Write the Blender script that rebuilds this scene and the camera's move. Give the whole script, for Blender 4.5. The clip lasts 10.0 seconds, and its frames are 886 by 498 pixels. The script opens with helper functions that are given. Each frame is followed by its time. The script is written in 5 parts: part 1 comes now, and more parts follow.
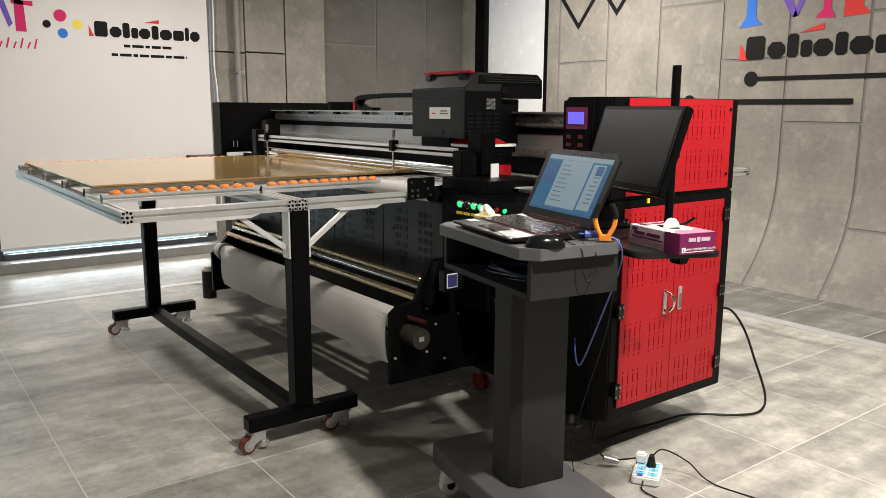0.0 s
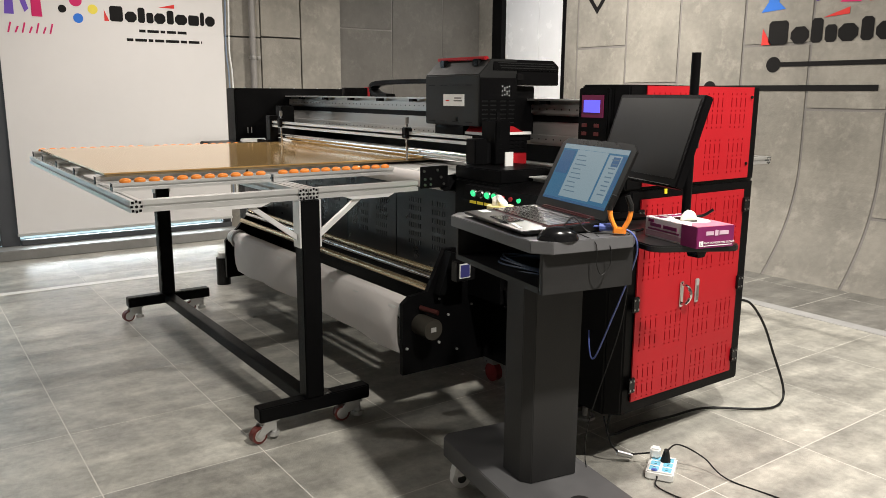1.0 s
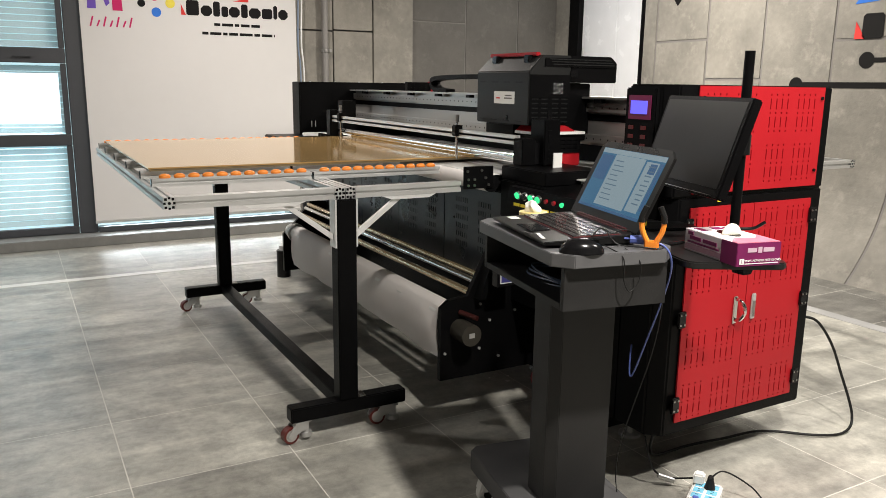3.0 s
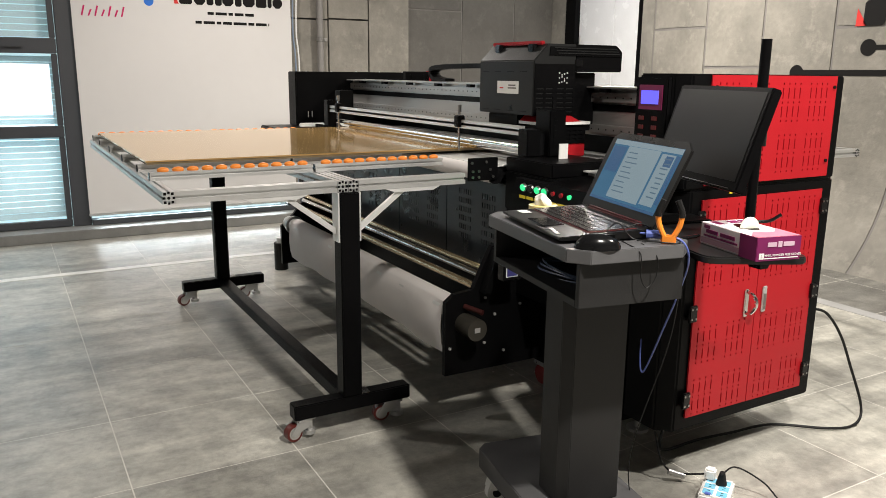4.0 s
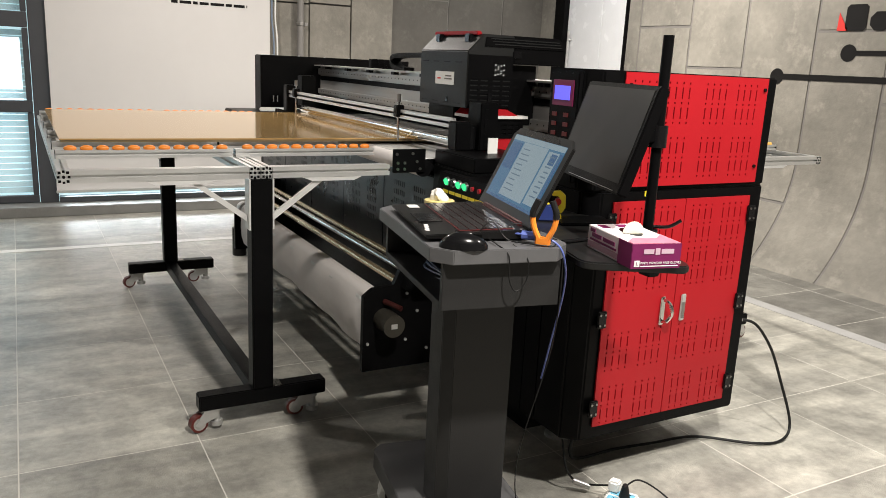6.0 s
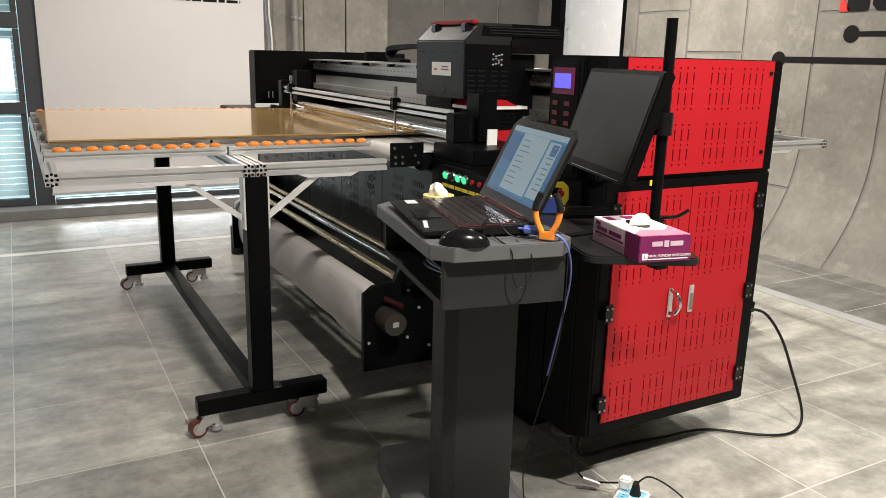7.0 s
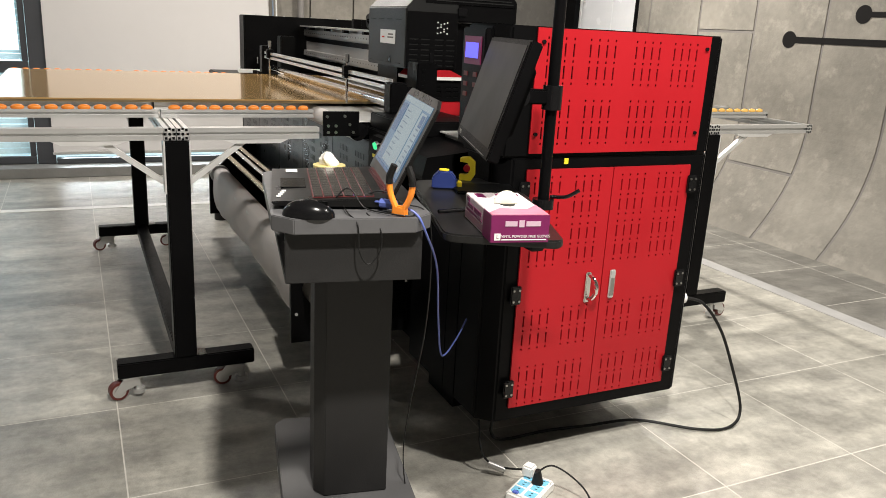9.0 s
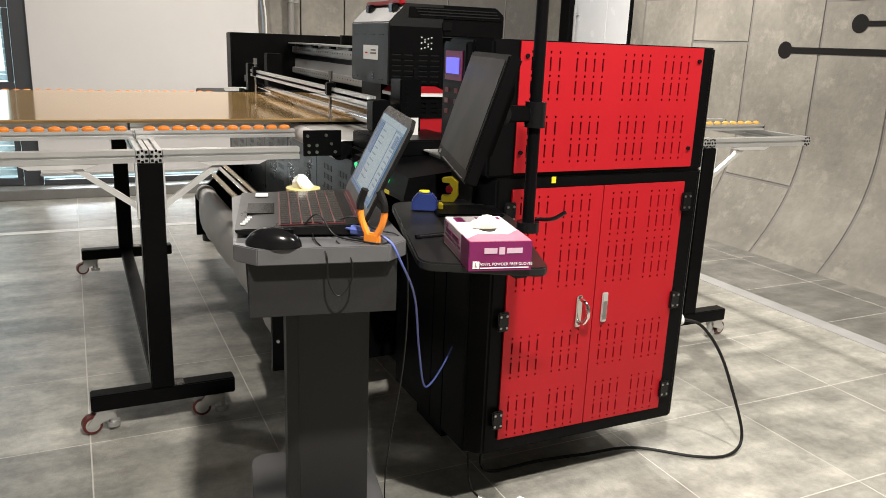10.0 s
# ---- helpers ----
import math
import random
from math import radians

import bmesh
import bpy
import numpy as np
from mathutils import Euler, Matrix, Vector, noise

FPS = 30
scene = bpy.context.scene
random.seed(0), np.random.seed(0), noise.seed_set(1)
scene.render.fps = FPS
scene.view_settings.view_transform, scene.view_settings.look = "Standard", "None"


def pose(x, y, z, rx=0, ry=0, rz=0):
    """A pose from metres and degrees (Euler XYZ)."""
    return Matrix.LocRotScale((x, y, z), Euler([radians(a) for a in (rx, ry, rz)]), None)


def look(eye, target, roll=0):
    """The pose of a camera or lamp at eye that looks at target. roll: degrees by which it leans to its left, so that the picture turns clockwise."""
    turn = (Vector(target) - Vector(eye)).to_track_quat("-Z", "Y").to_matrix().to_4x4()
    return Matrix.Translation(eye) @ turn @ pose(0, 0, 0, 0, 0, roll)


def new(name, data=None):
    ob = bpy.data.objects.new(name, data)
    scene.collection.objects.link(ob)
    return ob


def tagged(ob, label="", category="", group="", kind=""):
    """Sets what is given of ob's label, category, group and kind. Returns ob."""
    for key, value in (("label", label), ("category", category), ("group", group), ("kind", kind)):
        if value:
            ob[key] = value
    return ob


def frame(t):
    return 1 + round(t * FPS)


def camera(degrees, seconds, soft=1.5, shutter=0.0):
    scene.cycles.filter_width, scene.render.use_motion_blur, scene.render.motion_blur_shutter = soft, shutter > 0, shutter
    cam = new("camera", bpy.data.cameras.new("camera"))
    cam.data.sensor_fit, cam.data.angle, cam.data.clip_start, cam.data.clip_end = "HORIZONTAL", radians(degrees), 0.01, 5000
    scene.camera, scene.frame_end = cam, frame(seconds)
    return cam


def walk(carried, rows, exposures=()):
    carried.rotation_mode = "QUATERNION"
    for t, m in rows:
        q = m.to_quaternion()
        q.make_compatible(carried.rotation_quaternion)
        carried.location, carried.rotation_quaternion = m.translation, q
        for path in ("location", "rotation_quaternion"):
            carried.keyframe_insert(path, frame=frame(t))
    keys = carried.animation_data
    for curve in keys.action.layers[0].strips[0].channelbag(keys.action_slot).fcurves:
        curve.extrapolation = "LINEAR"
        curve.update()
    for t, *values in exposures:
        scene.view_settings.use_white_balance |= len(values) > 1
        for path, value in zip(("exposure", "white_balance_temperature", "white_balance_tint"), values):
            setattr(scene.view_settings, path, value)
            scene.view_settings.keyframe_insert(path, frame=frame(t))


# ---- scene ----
cam = camera(59.6, 10.0, soft=0.8)
METRES, EYE, TILT, LEAN, TURN = 1.4544, 1.378, 0.0, 0.0, -36.7
ROWS = [
    (0.0, 0.0, 0.0, 0.0, 0.05, -10.21, -0.29),
    (0.5, 0.0041, 0.0181, 0.0018, 0.09, -10.85, -0.1),
    (1.0, 0.0125, 0.0332, 0.0084, 1.35, -11.33, -0.36),
    (1.5, 0.044, 0.0627, 0.0208, 3.21, -11.56, -0.65),
    (2.0, 0.0964, 0.0915, 0.0279, 5.73, -11.48, -1.18),
    (2.5, 0.1428, 0.1085, 0.0252, 7.78, -11.61, -0.72),
    (4.0, 0.0927, 0.1575, 0.0287, 7.17, -12.78, -0.55),
    (4.5, 0.105, 0.1681, 0.0323, 6.49, -12.63, -0.7),
    (5.0, 0.1895, 0.1919, 0.0297, 7.48, -12.44, -2.2),
    (5.5, 0.3033, 0.218, 0.0288, 8.46, -13.06, -3.1),
    (7.0, 0.3223, 0.3017, 0.0246, 8.18, -13.99, -1.4),
    (7.5, 0.3753, 0.3301, 0.023, 8.3, -14.64, -1.36),
    (8.0, 0.5142, 0.3566, 0.0215, 10.58, -15.43, -2.95),
    (8.5, 0.5877, 0.3739, 0.0245, 11.44, -16.18, -2.73),
    (9.0, 0.6083, 0.4042, 0.0217, 11.87, -15.99, -2.93),
    (9.5, 0.6216, 0.4602, 0.0232, 12.32, -15.06, -2.97),
    (10.0, 0.6263, 0.4902, 0.0228, 11.68, -14.95, -2.2),
]
walk(cam, [(t, pose(-2.254, -1.894, EYE, TILT, LEAN, TURN) @ pose(METRES * x, METRES * y, METRES * z, 90 + pitch, roll, yaw)) for t, x, y, z, yaw, pitch, roll in ROWS])

# ---------------------------------------------------------------- light
world = bpy.data.worlds.new("room_world")
scene.world = world
world.use_nodes = True
world.node_tree.nodes["Background"].inputs[0].default_value = (0.55, 0.6, 0.7, 1)
world.node_tree.nodes["Background"].inputs[1].default_value = 0.03


def lamp(name, kind, eye, target, watts, size=0.2, colour=(1, 0.95, 0.88), size_y=None, spot=None):
    data = bpy.data.lights.new(name, kind)
    data.energy, data.color = watts, colour
    if kind == "AREA":
        data.size = size
        if size_y:
            data.shape, data.size_y = "RECTANGLE", size_y
    else:
        data.shadow_soft_size = size
        if spot:
            data.spot_size, data.spot_blend = radians(spot), 0.5
    ob = new(name, data)
    ob.matrix_world = look(eye, target)
    return ob


lamp("overhead_light", "AREA", (-0.7, -1.5, 2.98), (-0.7, -1.5, 0), 132, 0.12, (1, 0.94, 0.86), 0.12)
lamp("overhead_light", "AREA", (2.3, 3.1, 2.98), (2.3, 3.1, 0), 150, 0.12, (1, 0.93, 0.84), 0.12)
lamp("overhead_light", "AREA", (0.9, -1.2, 2.98), (0.9, -1.2, 0), 74, 0.14, (1, 0.94, 0.86), 0.14)
lamp("overhead_light", "AREA", (2.6, -0.5, 2.98), (2.6, -0.5, 0), 48, 0.14, (1, 0.94, 0.86), 0.3)
lamp("overhead_light", "AREA", (-2.7, 2.6, 2.98), (-2.7, 2.6, 0), 32, 0.2, (1, 0.94, 0.87), 0.2)
# unseen fill light, added and tilted to brighten the white door
lamp("overhead_light", "AREA", (2.6, 4.6, 2.98), (3.6, 4.9, 1.2), 8, 0.2, (0.95, 0.97, 1.0), 0.2)
lamp("overhead_light", "AREA", (-0.35, 3.8, 2.98), (-0.35, 3.8, 0), 58, 0.22, (1, 0.93, 0.86), 0.22)
lamp("window_daylight", "AREA", (-2.3, 5.66, 1.2), (-2.3, 3.0, 0.6), 16, 1.4, (0.75, 0.88, 1.0), 2.0)
lamp("window_daylight", "AREA", (-0.46, 5.60, 0.172), (-0.46, 4.6, 0.02), 7, 1.75, (0.85, 0.95, 1.0), 0.05)
scene.view_settings.exposure = 0.0


# ---------------------------------------------------------------- materials
def mat(name, colour, rough=0.5, metal=0.0, vary=0.12, scale=6.0, bump=0.0, bump_scale=60.0, emit=None, power=0.0, coat=0.0, rand=0.0, spec=0.5):
    m = bpy.data.materials.new(name)
    m.use_nodes = True
    nt = m.node_tree
    b = nt.nodes["Principled BSDF"]
    b.inputs["Base Color"].default_value = (*colour, 1)
    b.inputs["Roughness"].default_value, b.inputs["Metallic"].default_value = rough, metal
    b.inputs["Coat Weight"].default_value, b.inputs["Specular IOR Level"].default_value = coat, spec
    tc = nt.nodes.new("ShaderNodeTexCoord")
    if vary or rand:
        big, fine = nt.nodes.new("ShaderNodeTexNoise"), nt.nodes.new("ShaderNodeTexNoise")
        big.inputs["Scale"].default_value, fine.inputs["Scale"].default_value = scale, scale * 9
        big.inputs["Detail"].default_value = fine.inputs["Detail"].default_value = 5
        add = nt.nodes.new("ShaderNodeMath")
        add.operation = "MULTIPLY_ADD"
        add.inputs[1].default_value = 0.35
        for n in (big, fine):
            nt.links.new(tc.outputs["Object"], n.inputs["Vector"])
        nt.links.new(fine.outputs["Fac"], add.inputs[0])
        nt.links.new(big.outputs["Fac"], add.inputs[2])
        ramp = nt.nodes.new("ShaderNodeMapRange")
        ramp.inputs["From Min"].default_value, ramp.inputs["From Max"].default_value = 0.4, 0.95
        ramp.inputs["To Min"].default_value, ramp.inputs["To Max"].default_value = 1 - vary, 1 + vary
        nt.links.new(add.outputs[0], ramp.inputs["Value"])
        last = ramp.outputs[0]
        if rand:
            info, rr, mul = nt.nodes.new("ShaderNodeObjectInfo"), nt.nodes.new("ShaderNodeMapRange"), nt.nodes.new("ShaderNodeMath")
            rr.inputs["To Min"].default_value, rr.inputs["To Max"].default_value = 1 - rand, 1 + rand
            mul.operation = "MULTIPLY"
            nt.links.new(info.outputs["Random"], rr.inputs["Value"])
            nt.links.new(rr.outputs[0], mul.inputs[0])
            nt.links.new(last, mul.inputs[1])
            last = mul.outputs[0]
        mix = nt.nodes.new("ShaderNodeVectorMath")
        mix.operation = "SCALE"
        mix.inputs[0].default_value = colour
        nt.links.new(last, mix.inputs["Scale"])
        nt.links.new(mix.outputs[0], b.inputs["Base Color"])
        rm = nt.nodes.new("ShaderNodeMapRange")
        rm.inputs["To Min"].default_value, rm.inputs["To Max"].default_value = max(0.03, rough - 0.1), min(1, rough + 0.1)
        nt.links.new(big.outputs["Fac"], rm.inputs["Value"])
        nt.links.new(rm.outputs[0], b.inputs["Roughness"])
    if bump:
        n, bp = nt.nodes.new("ShaderNodeTexNoise"), nt.nodes.new("ShaderNodeBump")
        n.inputs["Scale"].default_value, n.inputs["Detail"].default_value = bump_scale, 6
        bp.inputs["Strength"].default_value, bp.inputs["Distance"].default_value = bump, 0.01
        nt.links.new(tc.outputs["Object"], n.inputs["Vector"])
        nt.links.new(n.outputs["Fac"], bp.inputs["Height"])
        nt.links.new(bp.outputs[0], b.inputs["Normal"])
    if emit:
        b.inputs["Emission Color"].default_value, b.inputs["Emission Strength"].default_value = (*emit, 1), power
    return m


def translucent(m, share):
    """Lets part of the light through a thin sheet."""
    nt = m.node_tree
    b, out = nt.nodes["Principled BSDF"], nt.nodes["Material Output"]
    tr, mix = nt.nodes.new("ShaderNodeBsdfTranslucent"), nt.nodes.new("ShaderNodeMixShader")
    tr.inputs["Color"].default_value = (0.7, 0.8, 0.82, 1)
    mix.inputs["Fac"].default_value = share
    nt.links.new(b.outputs[0], mix.inputs[1])
    nt.links.new(tr.outputs[0], mix.inputs[2])
    nt.links.new(mix.outputs[0], out.inputs["Surface"])
    return m


def concrete(name, colour, contrast=0.3, rough=0.75):
    """Poured concrete: cloudy tone, pale bloom spots and small pits."""
    m = mat(name, colour, rough, vary=contrast, scale=2.2, bump=0.25, bump_scale=45)
    nt = m.node_tree
    b = nt.nodes["Principled BSDF"]
    tc = nt.nodes["Texture Coordinate"]
    src = b.inputs["Base Color"].links[0].from_socket
    spots, ramp, mix = nt.nodes.new("ShaderNodeTexNoise"), nt.nodes.new("ShaderNodeValToRGB"), nt.nodes.new("ShaderNodeMixRGB")
    spots.inputs["Scale"].default_value, spots.inputs["Detail"].default_value, spots.inputs["Roughness"].default_value = 7.0, 9, 0.7
    ramp.color_ramp.elements[0].position, ramp.color_ramp.elements[1].position = 0.53, 0.68
    ramp.color_ramp.elements[1].color = (0.55, 0.55, 0.55, 1)
    mix.inputs["Color2"].default_value = (*[min(1, c * 1.55) for c in colour], 1)
    nt.links.new(tc.outputs["Object"], spots.inputs["Vector"])
    nt.links.new(spots.outputs["Fac"], ramp.inputs["Fac"])
    nt.links.new(ramp.outputs["Color"], mix.inputs["Fac"])
    nt.links.new(src, mix.inputs["Color1"])
    nt.links.new(mix.outputs[0], b.inputs["Base Color"])
    return m


def tile_mat(name, colour):
    """Matt grey stoneware: long soft streaks along one side, clouds and fine pits."""
    m = mat(name, colour, 0.36, vary=0.32, scale=3.4, bump=0.2, bump_scale=170, rand=0.1)
    nt = m.node_tree
    b = nt.nodes["Principled BSDF"]
    tc = nt.nodes["Texture Coordinate"]
    geo, mp, st, mix, rg = (nt.nodes.new(k) for k in ("ShaderNodeNewGeometry", "ShaderNodeMapping", "ShaderNodeTexNoise", "ShaderNodeMixRGB", "ShaderNodeValToRGB"))
    mp.inputs["Scale"].default_value = (1.1, 7.0, 1.0)
    st.inputs["Scale"].default_value, st.inputs["Detail"].default_value = 1.4, 6
    src = b.inputs["Base Color"].links[0].from_socket
    rg.color_ramp.elements[0].position, rg.color_ramp.elements[1].position = 0.35, 0.7
    rg.color_ramp.elements[0].color, rg.color_ramp.elements[1].color = (0.62, 0.62, 0.62, 1), (1.25, 1.24, 1.2, 1)
    mix.blend_type = "MULTIPLY"
    mix.inputs["Fac"].default_value = 0.55
    nt.links.new(geo.outputs["Position"], mp.inputs["Vector"])
    nt.links.new(mp.outputs[0], st.inputs["Vector"])
    nt.links.new(st.outputs["Fac"], rg.inputs["Fac"])
    nt.links.new(src, mix.inputs["Color1"])
    nt.links.new(rg.outputs["Color"], mix.inputs["Color2"])
    nt.links.new(mix.outputs[0], b.inputs["Base Color"])
    # worn cloudy patches and pale scuffs, sharper edged
    sp, sr, sm = nt.nodes.new("ShaderNodeTexNoise"), nt.nodes.new("ShaderNodeValToRGB"), nt.nodes.new("ShaderNodeMixRGB")
    sp.inputs["Scale"].default_value, sp.inputs["Detail"].default_value, sp.inputs["Roughness"].default_value = 9.0, 12, 0.78
    sr.color_ramp.elements[0].position, sr.color_ramp.elements[1].position = 0.4, 0.6
    sr.color_ramp.elements[0].color, sr.color_ramp.elements[1].color = (0.72, 0.72, 0.72, 1), (1.2, 1.2, 1.2, 1)
    sm.blend_type = "MULTIPLY"
    sm.inputs["Fac"].default_value = 0.75
    nt.links.new(sp.outputs["Fac"], sr.inputs["Fac"])
    nt.links.new(mix.outputs[0], sm.inputs["Color1"])
    nt.links.new(sr.outputs["Color"], sm.inputs["Color2"])
    nt.links.new(sm.outputs[0], b.inputs["Base Color"])
    for n in nt.nodes:
        if n.type == "TEX_NOISE" and not n == st:
            nt.links.new(geo.outputs["Position"], n.inputs["Vector"])
    return m


TILE = tile_mat("stoneware_tile", (0.39, 0.38, 0.343))
TILE_DARK = tile_mat("dark_border_tile", (0.19, 0.186, 0.172))
INLAY_GREY = mat("grey_stone_inlay", (0.4, 0.4, 0.4), 0.4, vary=0.15)
KEY_RED = mat("dim_red_key", (0.1, 0.012, 0.012), 0.4, vary=0.1)
INLAY = mat("pale_stone_inlay", (0.74, 0.73, 0.69), 0.5, vary=0.15)
GROUT = mat("pale_grout", (0.62, 0.6, 0.55), 0.8)
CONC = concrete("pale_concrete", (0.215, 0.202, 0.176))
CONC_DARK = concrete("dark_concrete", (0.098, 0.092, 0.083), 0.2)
JOINT = mat("joint_grey", (0.17, 0.16, 0.15), 0.8)
# tones of the unseen ceiling and walls, set dark to lower the room's bounce
CEIL = mat("unseen_ceiling_dark", (0.05, 0.05, 0.05), 0.8, vary=0.1)
WALLGREY = mat("unseen_wall_grey", (0.18, 0.175, 0.17), 0.8, vary=0.08)
PLASTER = mat("white_plaster", (0.75, 0.74, 0.72), 0.8, vary=0.04, bump=0.05)
BANNER = mat("white_banner_fabric", (0.64, 0.625, 0.615), 0.6, vary=0.03, scale=1.2, bump=0.05, bump_scale=400)
BLACK = mat("black_powder_coat", (0.003, 0.003, 0.0033), 0.36, vary=0.2, scale=5, bump=0.08, bump_scale=500, spec=0.08)
BLACK_GLOSS = mat("black_gloss", (0.006, 0.006, 0.0065), 0.16, vary=0.1, spec=0.3)
CARRIAGE = mat("charcoal_carriage_paint", (0.014, 0.0145, 0.0145), 0.42, spec=0.2, vary=0.12, bump=0.06, bump_scale=500)
CHARCOAL = mat("charcoal_sheet", (0.0028, 0.003, 0.0032), 0.42, spec=0.08, vary=0.15, bump=0.06, bump_scale=500)
STEEL_BLUE = mat("dark_slate_sheet", (0.01, 0.013, 0.0155), 0.3, spec=0.5, vary=0.12, bump=0.05, bump_scale=400)
RED = mat("red_powder_coat", (0.38, 0.010, 0.016), 0.4, vary=0.06, scale=4, bump=0.05, bump_scale=600, spec=0.25)
RED_DARK = mat("red_lacquer", (0.35, 0.012, 0.02), 0.3, vary=0.1)
ALU = mat("anodised_aluminium", (0.62, 0.62, 0.61), 0.34, 0.6, vary=0.06, scale=10)
ALU_WHITE = mat("pale_aluminium", (0.78, 0.78, 0.77), 0.4, 0.5, vary=0.06, scale=10)
CHROME = mat("chromed_steel", (0.75, 0.74, 0.72), 0.12, 1.0, vary=0.05)
STEEL = mat("brushed_steel", (0.4, 0.395, 0.385), 0.3, 1.0, vary=0.12, scale=8)
BEAM = mat("brushed_beam_aluminium", (0.42, 0.41, 0.395), 0.38, 0.75, vary=0.03, scale=8)
ZINC = mat("zinc_plate", (0.58, 0.58, 0.57), 0.34, 0.65, vary=0.1)
BRASS = mat("warm_roller_steel", (0.62, 0.5, 0.32), 0.22, 0.9, vary=0.1)
ORANGE = mat("orange_plastic", (0.85, 0.26, 0.03), 0.4, vary=0.08)
# orange of the rear rollers, with strong light put into the colour
ORANGE_LIT = mat("lit_orange_plastic", (0.85, 0.5, 0.12), 0.4, vary=0.08)
YELLOW = mat("yellow_plastic", (0.75, 0.6, 0.03), 0.4, vary=0.08)
GOLD = mat("gold_acrylic_sheet", (0.78, 0.5, 0.2), 0.1, 0.6, vary=0.0, scale=2)
GOLD_EDGE = mat("sheet_edge", (0.2, 0.15, 0.08), 0.4)
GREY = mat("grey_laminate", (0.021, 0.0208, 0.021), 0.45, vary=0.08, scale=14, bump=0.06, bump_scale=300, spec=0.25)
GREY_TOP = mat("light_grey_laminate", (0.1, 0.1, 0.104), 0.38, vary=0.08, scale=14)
WHITE = mat("white_plastic", (0.78, 0.78, 0.76), 0.4, vary=0.04)
PAPER = mat("white_paper_web", (0.72, 0.68, 0.66), 0.7, vary=0.04, scale=3)
RUBBER = mat("black_rubber", (0.007, 0.007, 0.007), 0.55, vary=0.1, spec=0.3)
FRAME_GREY = mat("window_frame_grey", (0.05, 0.053, 0.06), 0.45, vary=0.08)
MAROON = mat("caster_red", (0.1, 0.016, 0.012), 0.4, vary=0.1)


# ---------------------------------------------------------------- mesh helpers
def thing(name, label, category, at=(0, 0, 0), turn=0, group="", kind=""):
    ob = new(name)
    ob.empty_display_size = 0.1
    ob.matrix_world = pose(*at, 0, 0, turn)
    return tagged(ob, label, category, group, kind)


def mesh_of(name, bm, material, smooth=False):
    bmesh.ops.recalc_face_normals(bm, faces=bm.faces[:])
    me = bpy.data.meshes.new(name)
    bm.to_mesh(me)
    bm.free()
    for m in material if isinstance(material, (list, tuple)) else (material,):
        me.materials.append(m)
    if smooth:
        for p in me.polygons:
            p.use_smooth = True
        me.set_sharp_from_angle(angle=radians(35))
    return me


def part(name, bm, material, parent, label="", smooth=False):
    ob = new(name, mesh_of(name, bm, material, smooth))
    ob.parent = parent
    return tagged(ob, label) if label else ob


def solo(name, bm, material, label, category, group="", kind="", smooth=False, at=None):
    ob = new(name, mesh_of(name, bm, material, smooth))
    if at is not None:
        ob.matrix_world = at
    return tagged(ob, label, category, group, kind)


def box(x0, x1, y0, y1, z0, z1, bevel=0.0, bm=None, seg=2):
    out = bm or bmesh.new()
    b = bmesh.new() if bevel else out
    v = [b.verts.new((x, y, z)) for x in (x0, x1) for y in (y0, y1) for z in (z0, z1)]
    for q in ((0, 1, 3, 2), (4, 6, 7, 5), (0, 4, 5, 1), (2, 3, 7, 6), (0, 2, 6, 4), (1, 5, 7, 3)):
        b.faces.new([v[i] for i in q])
    if bevel:
        bmesh.ops.bevel(b, geom=b.edges[:], offset=bevel, segments=seg, affect="EDGES", clamp_overlap=True)
        merge(out, b)
    return out


def merge(out, b, m=None):
    if m is not None:
        bmesh.ops.transform(b, matrix=m, verts=b.verts[:])
    b.verts.index_update()
    vs = [out.verts.new(v.co) for v in b.verts]
    for f in b.faces:
        try:
            out.faces.new([vs[v.index] for v in f.verts])
        except ValueError:
            pass
    b.free()
    return out


def cyl(p, q, r, bm=None, seg=16, r2=None):
    out = bm or bmesh.new()
    p, q = Vector(p), Vector(q)
    d = q - p
    b = bmesh.new()
    bmesh.ops.create_cone(b, cap_ends=True, segments=seg, radius1=r, radius2=r if r2 is None else r2, depth=d.length)
    return merge(out, b, Matrix.Translation((p + q) / 2) @ d.to_track_quat("Z", "Y").to_matrix().to_4x4())


def ball(c, r, bm=None, sx=1, sy=1, sz=1, u=16, v=10):
    out = bm or bmesh.new()
    b = bmesh.new()
    bmesh.ops.create_uvsphere(b, u_segments=u, v_segments=v, radius=r)
    return merge(out, b, Matrix.Translation(c) @ Matrix.Diagonal((sx, sy, sz, 1)))


def prism(poly, lo, hi, axis="y", bm=None, bevel=0.0):
    """A flat outline drawn out along an axis: pairs are (x, z) for y, (y, z) for x, (x, y) for z."""
    out = bm or bmesh.new()
    b = bmesh.new()
    at = {"y": lambda a, c, t: (a, t, c), "x": lambda a, c, t: (t, a, c), "z": lambda a, c, t: (a, c, t)}[axis]
    lower = [b.verts.new(at(a, c, lo)) for a, c in poly]
    upper = [b.verts.new(at(a, c, hi)) for a, c in poly]
    b.faces.new(lower)
    b.faces.new(upper[::-1])
    n = len(poly)
    for i in range(n):
        b.faces.new((lower[i], lower[(i + 1) % n], upper[(i + 1) % n], upper[i]))
    bmesh.ops.recalc_face_normals(b, faces=b.faces[:])
    if bevel:
        bmesh.ops.bevel(b, geom=b.edges[:], offset=bevel, segments=2, affect="EDGES", clamp_overlap=True)
    return merge(out, b)


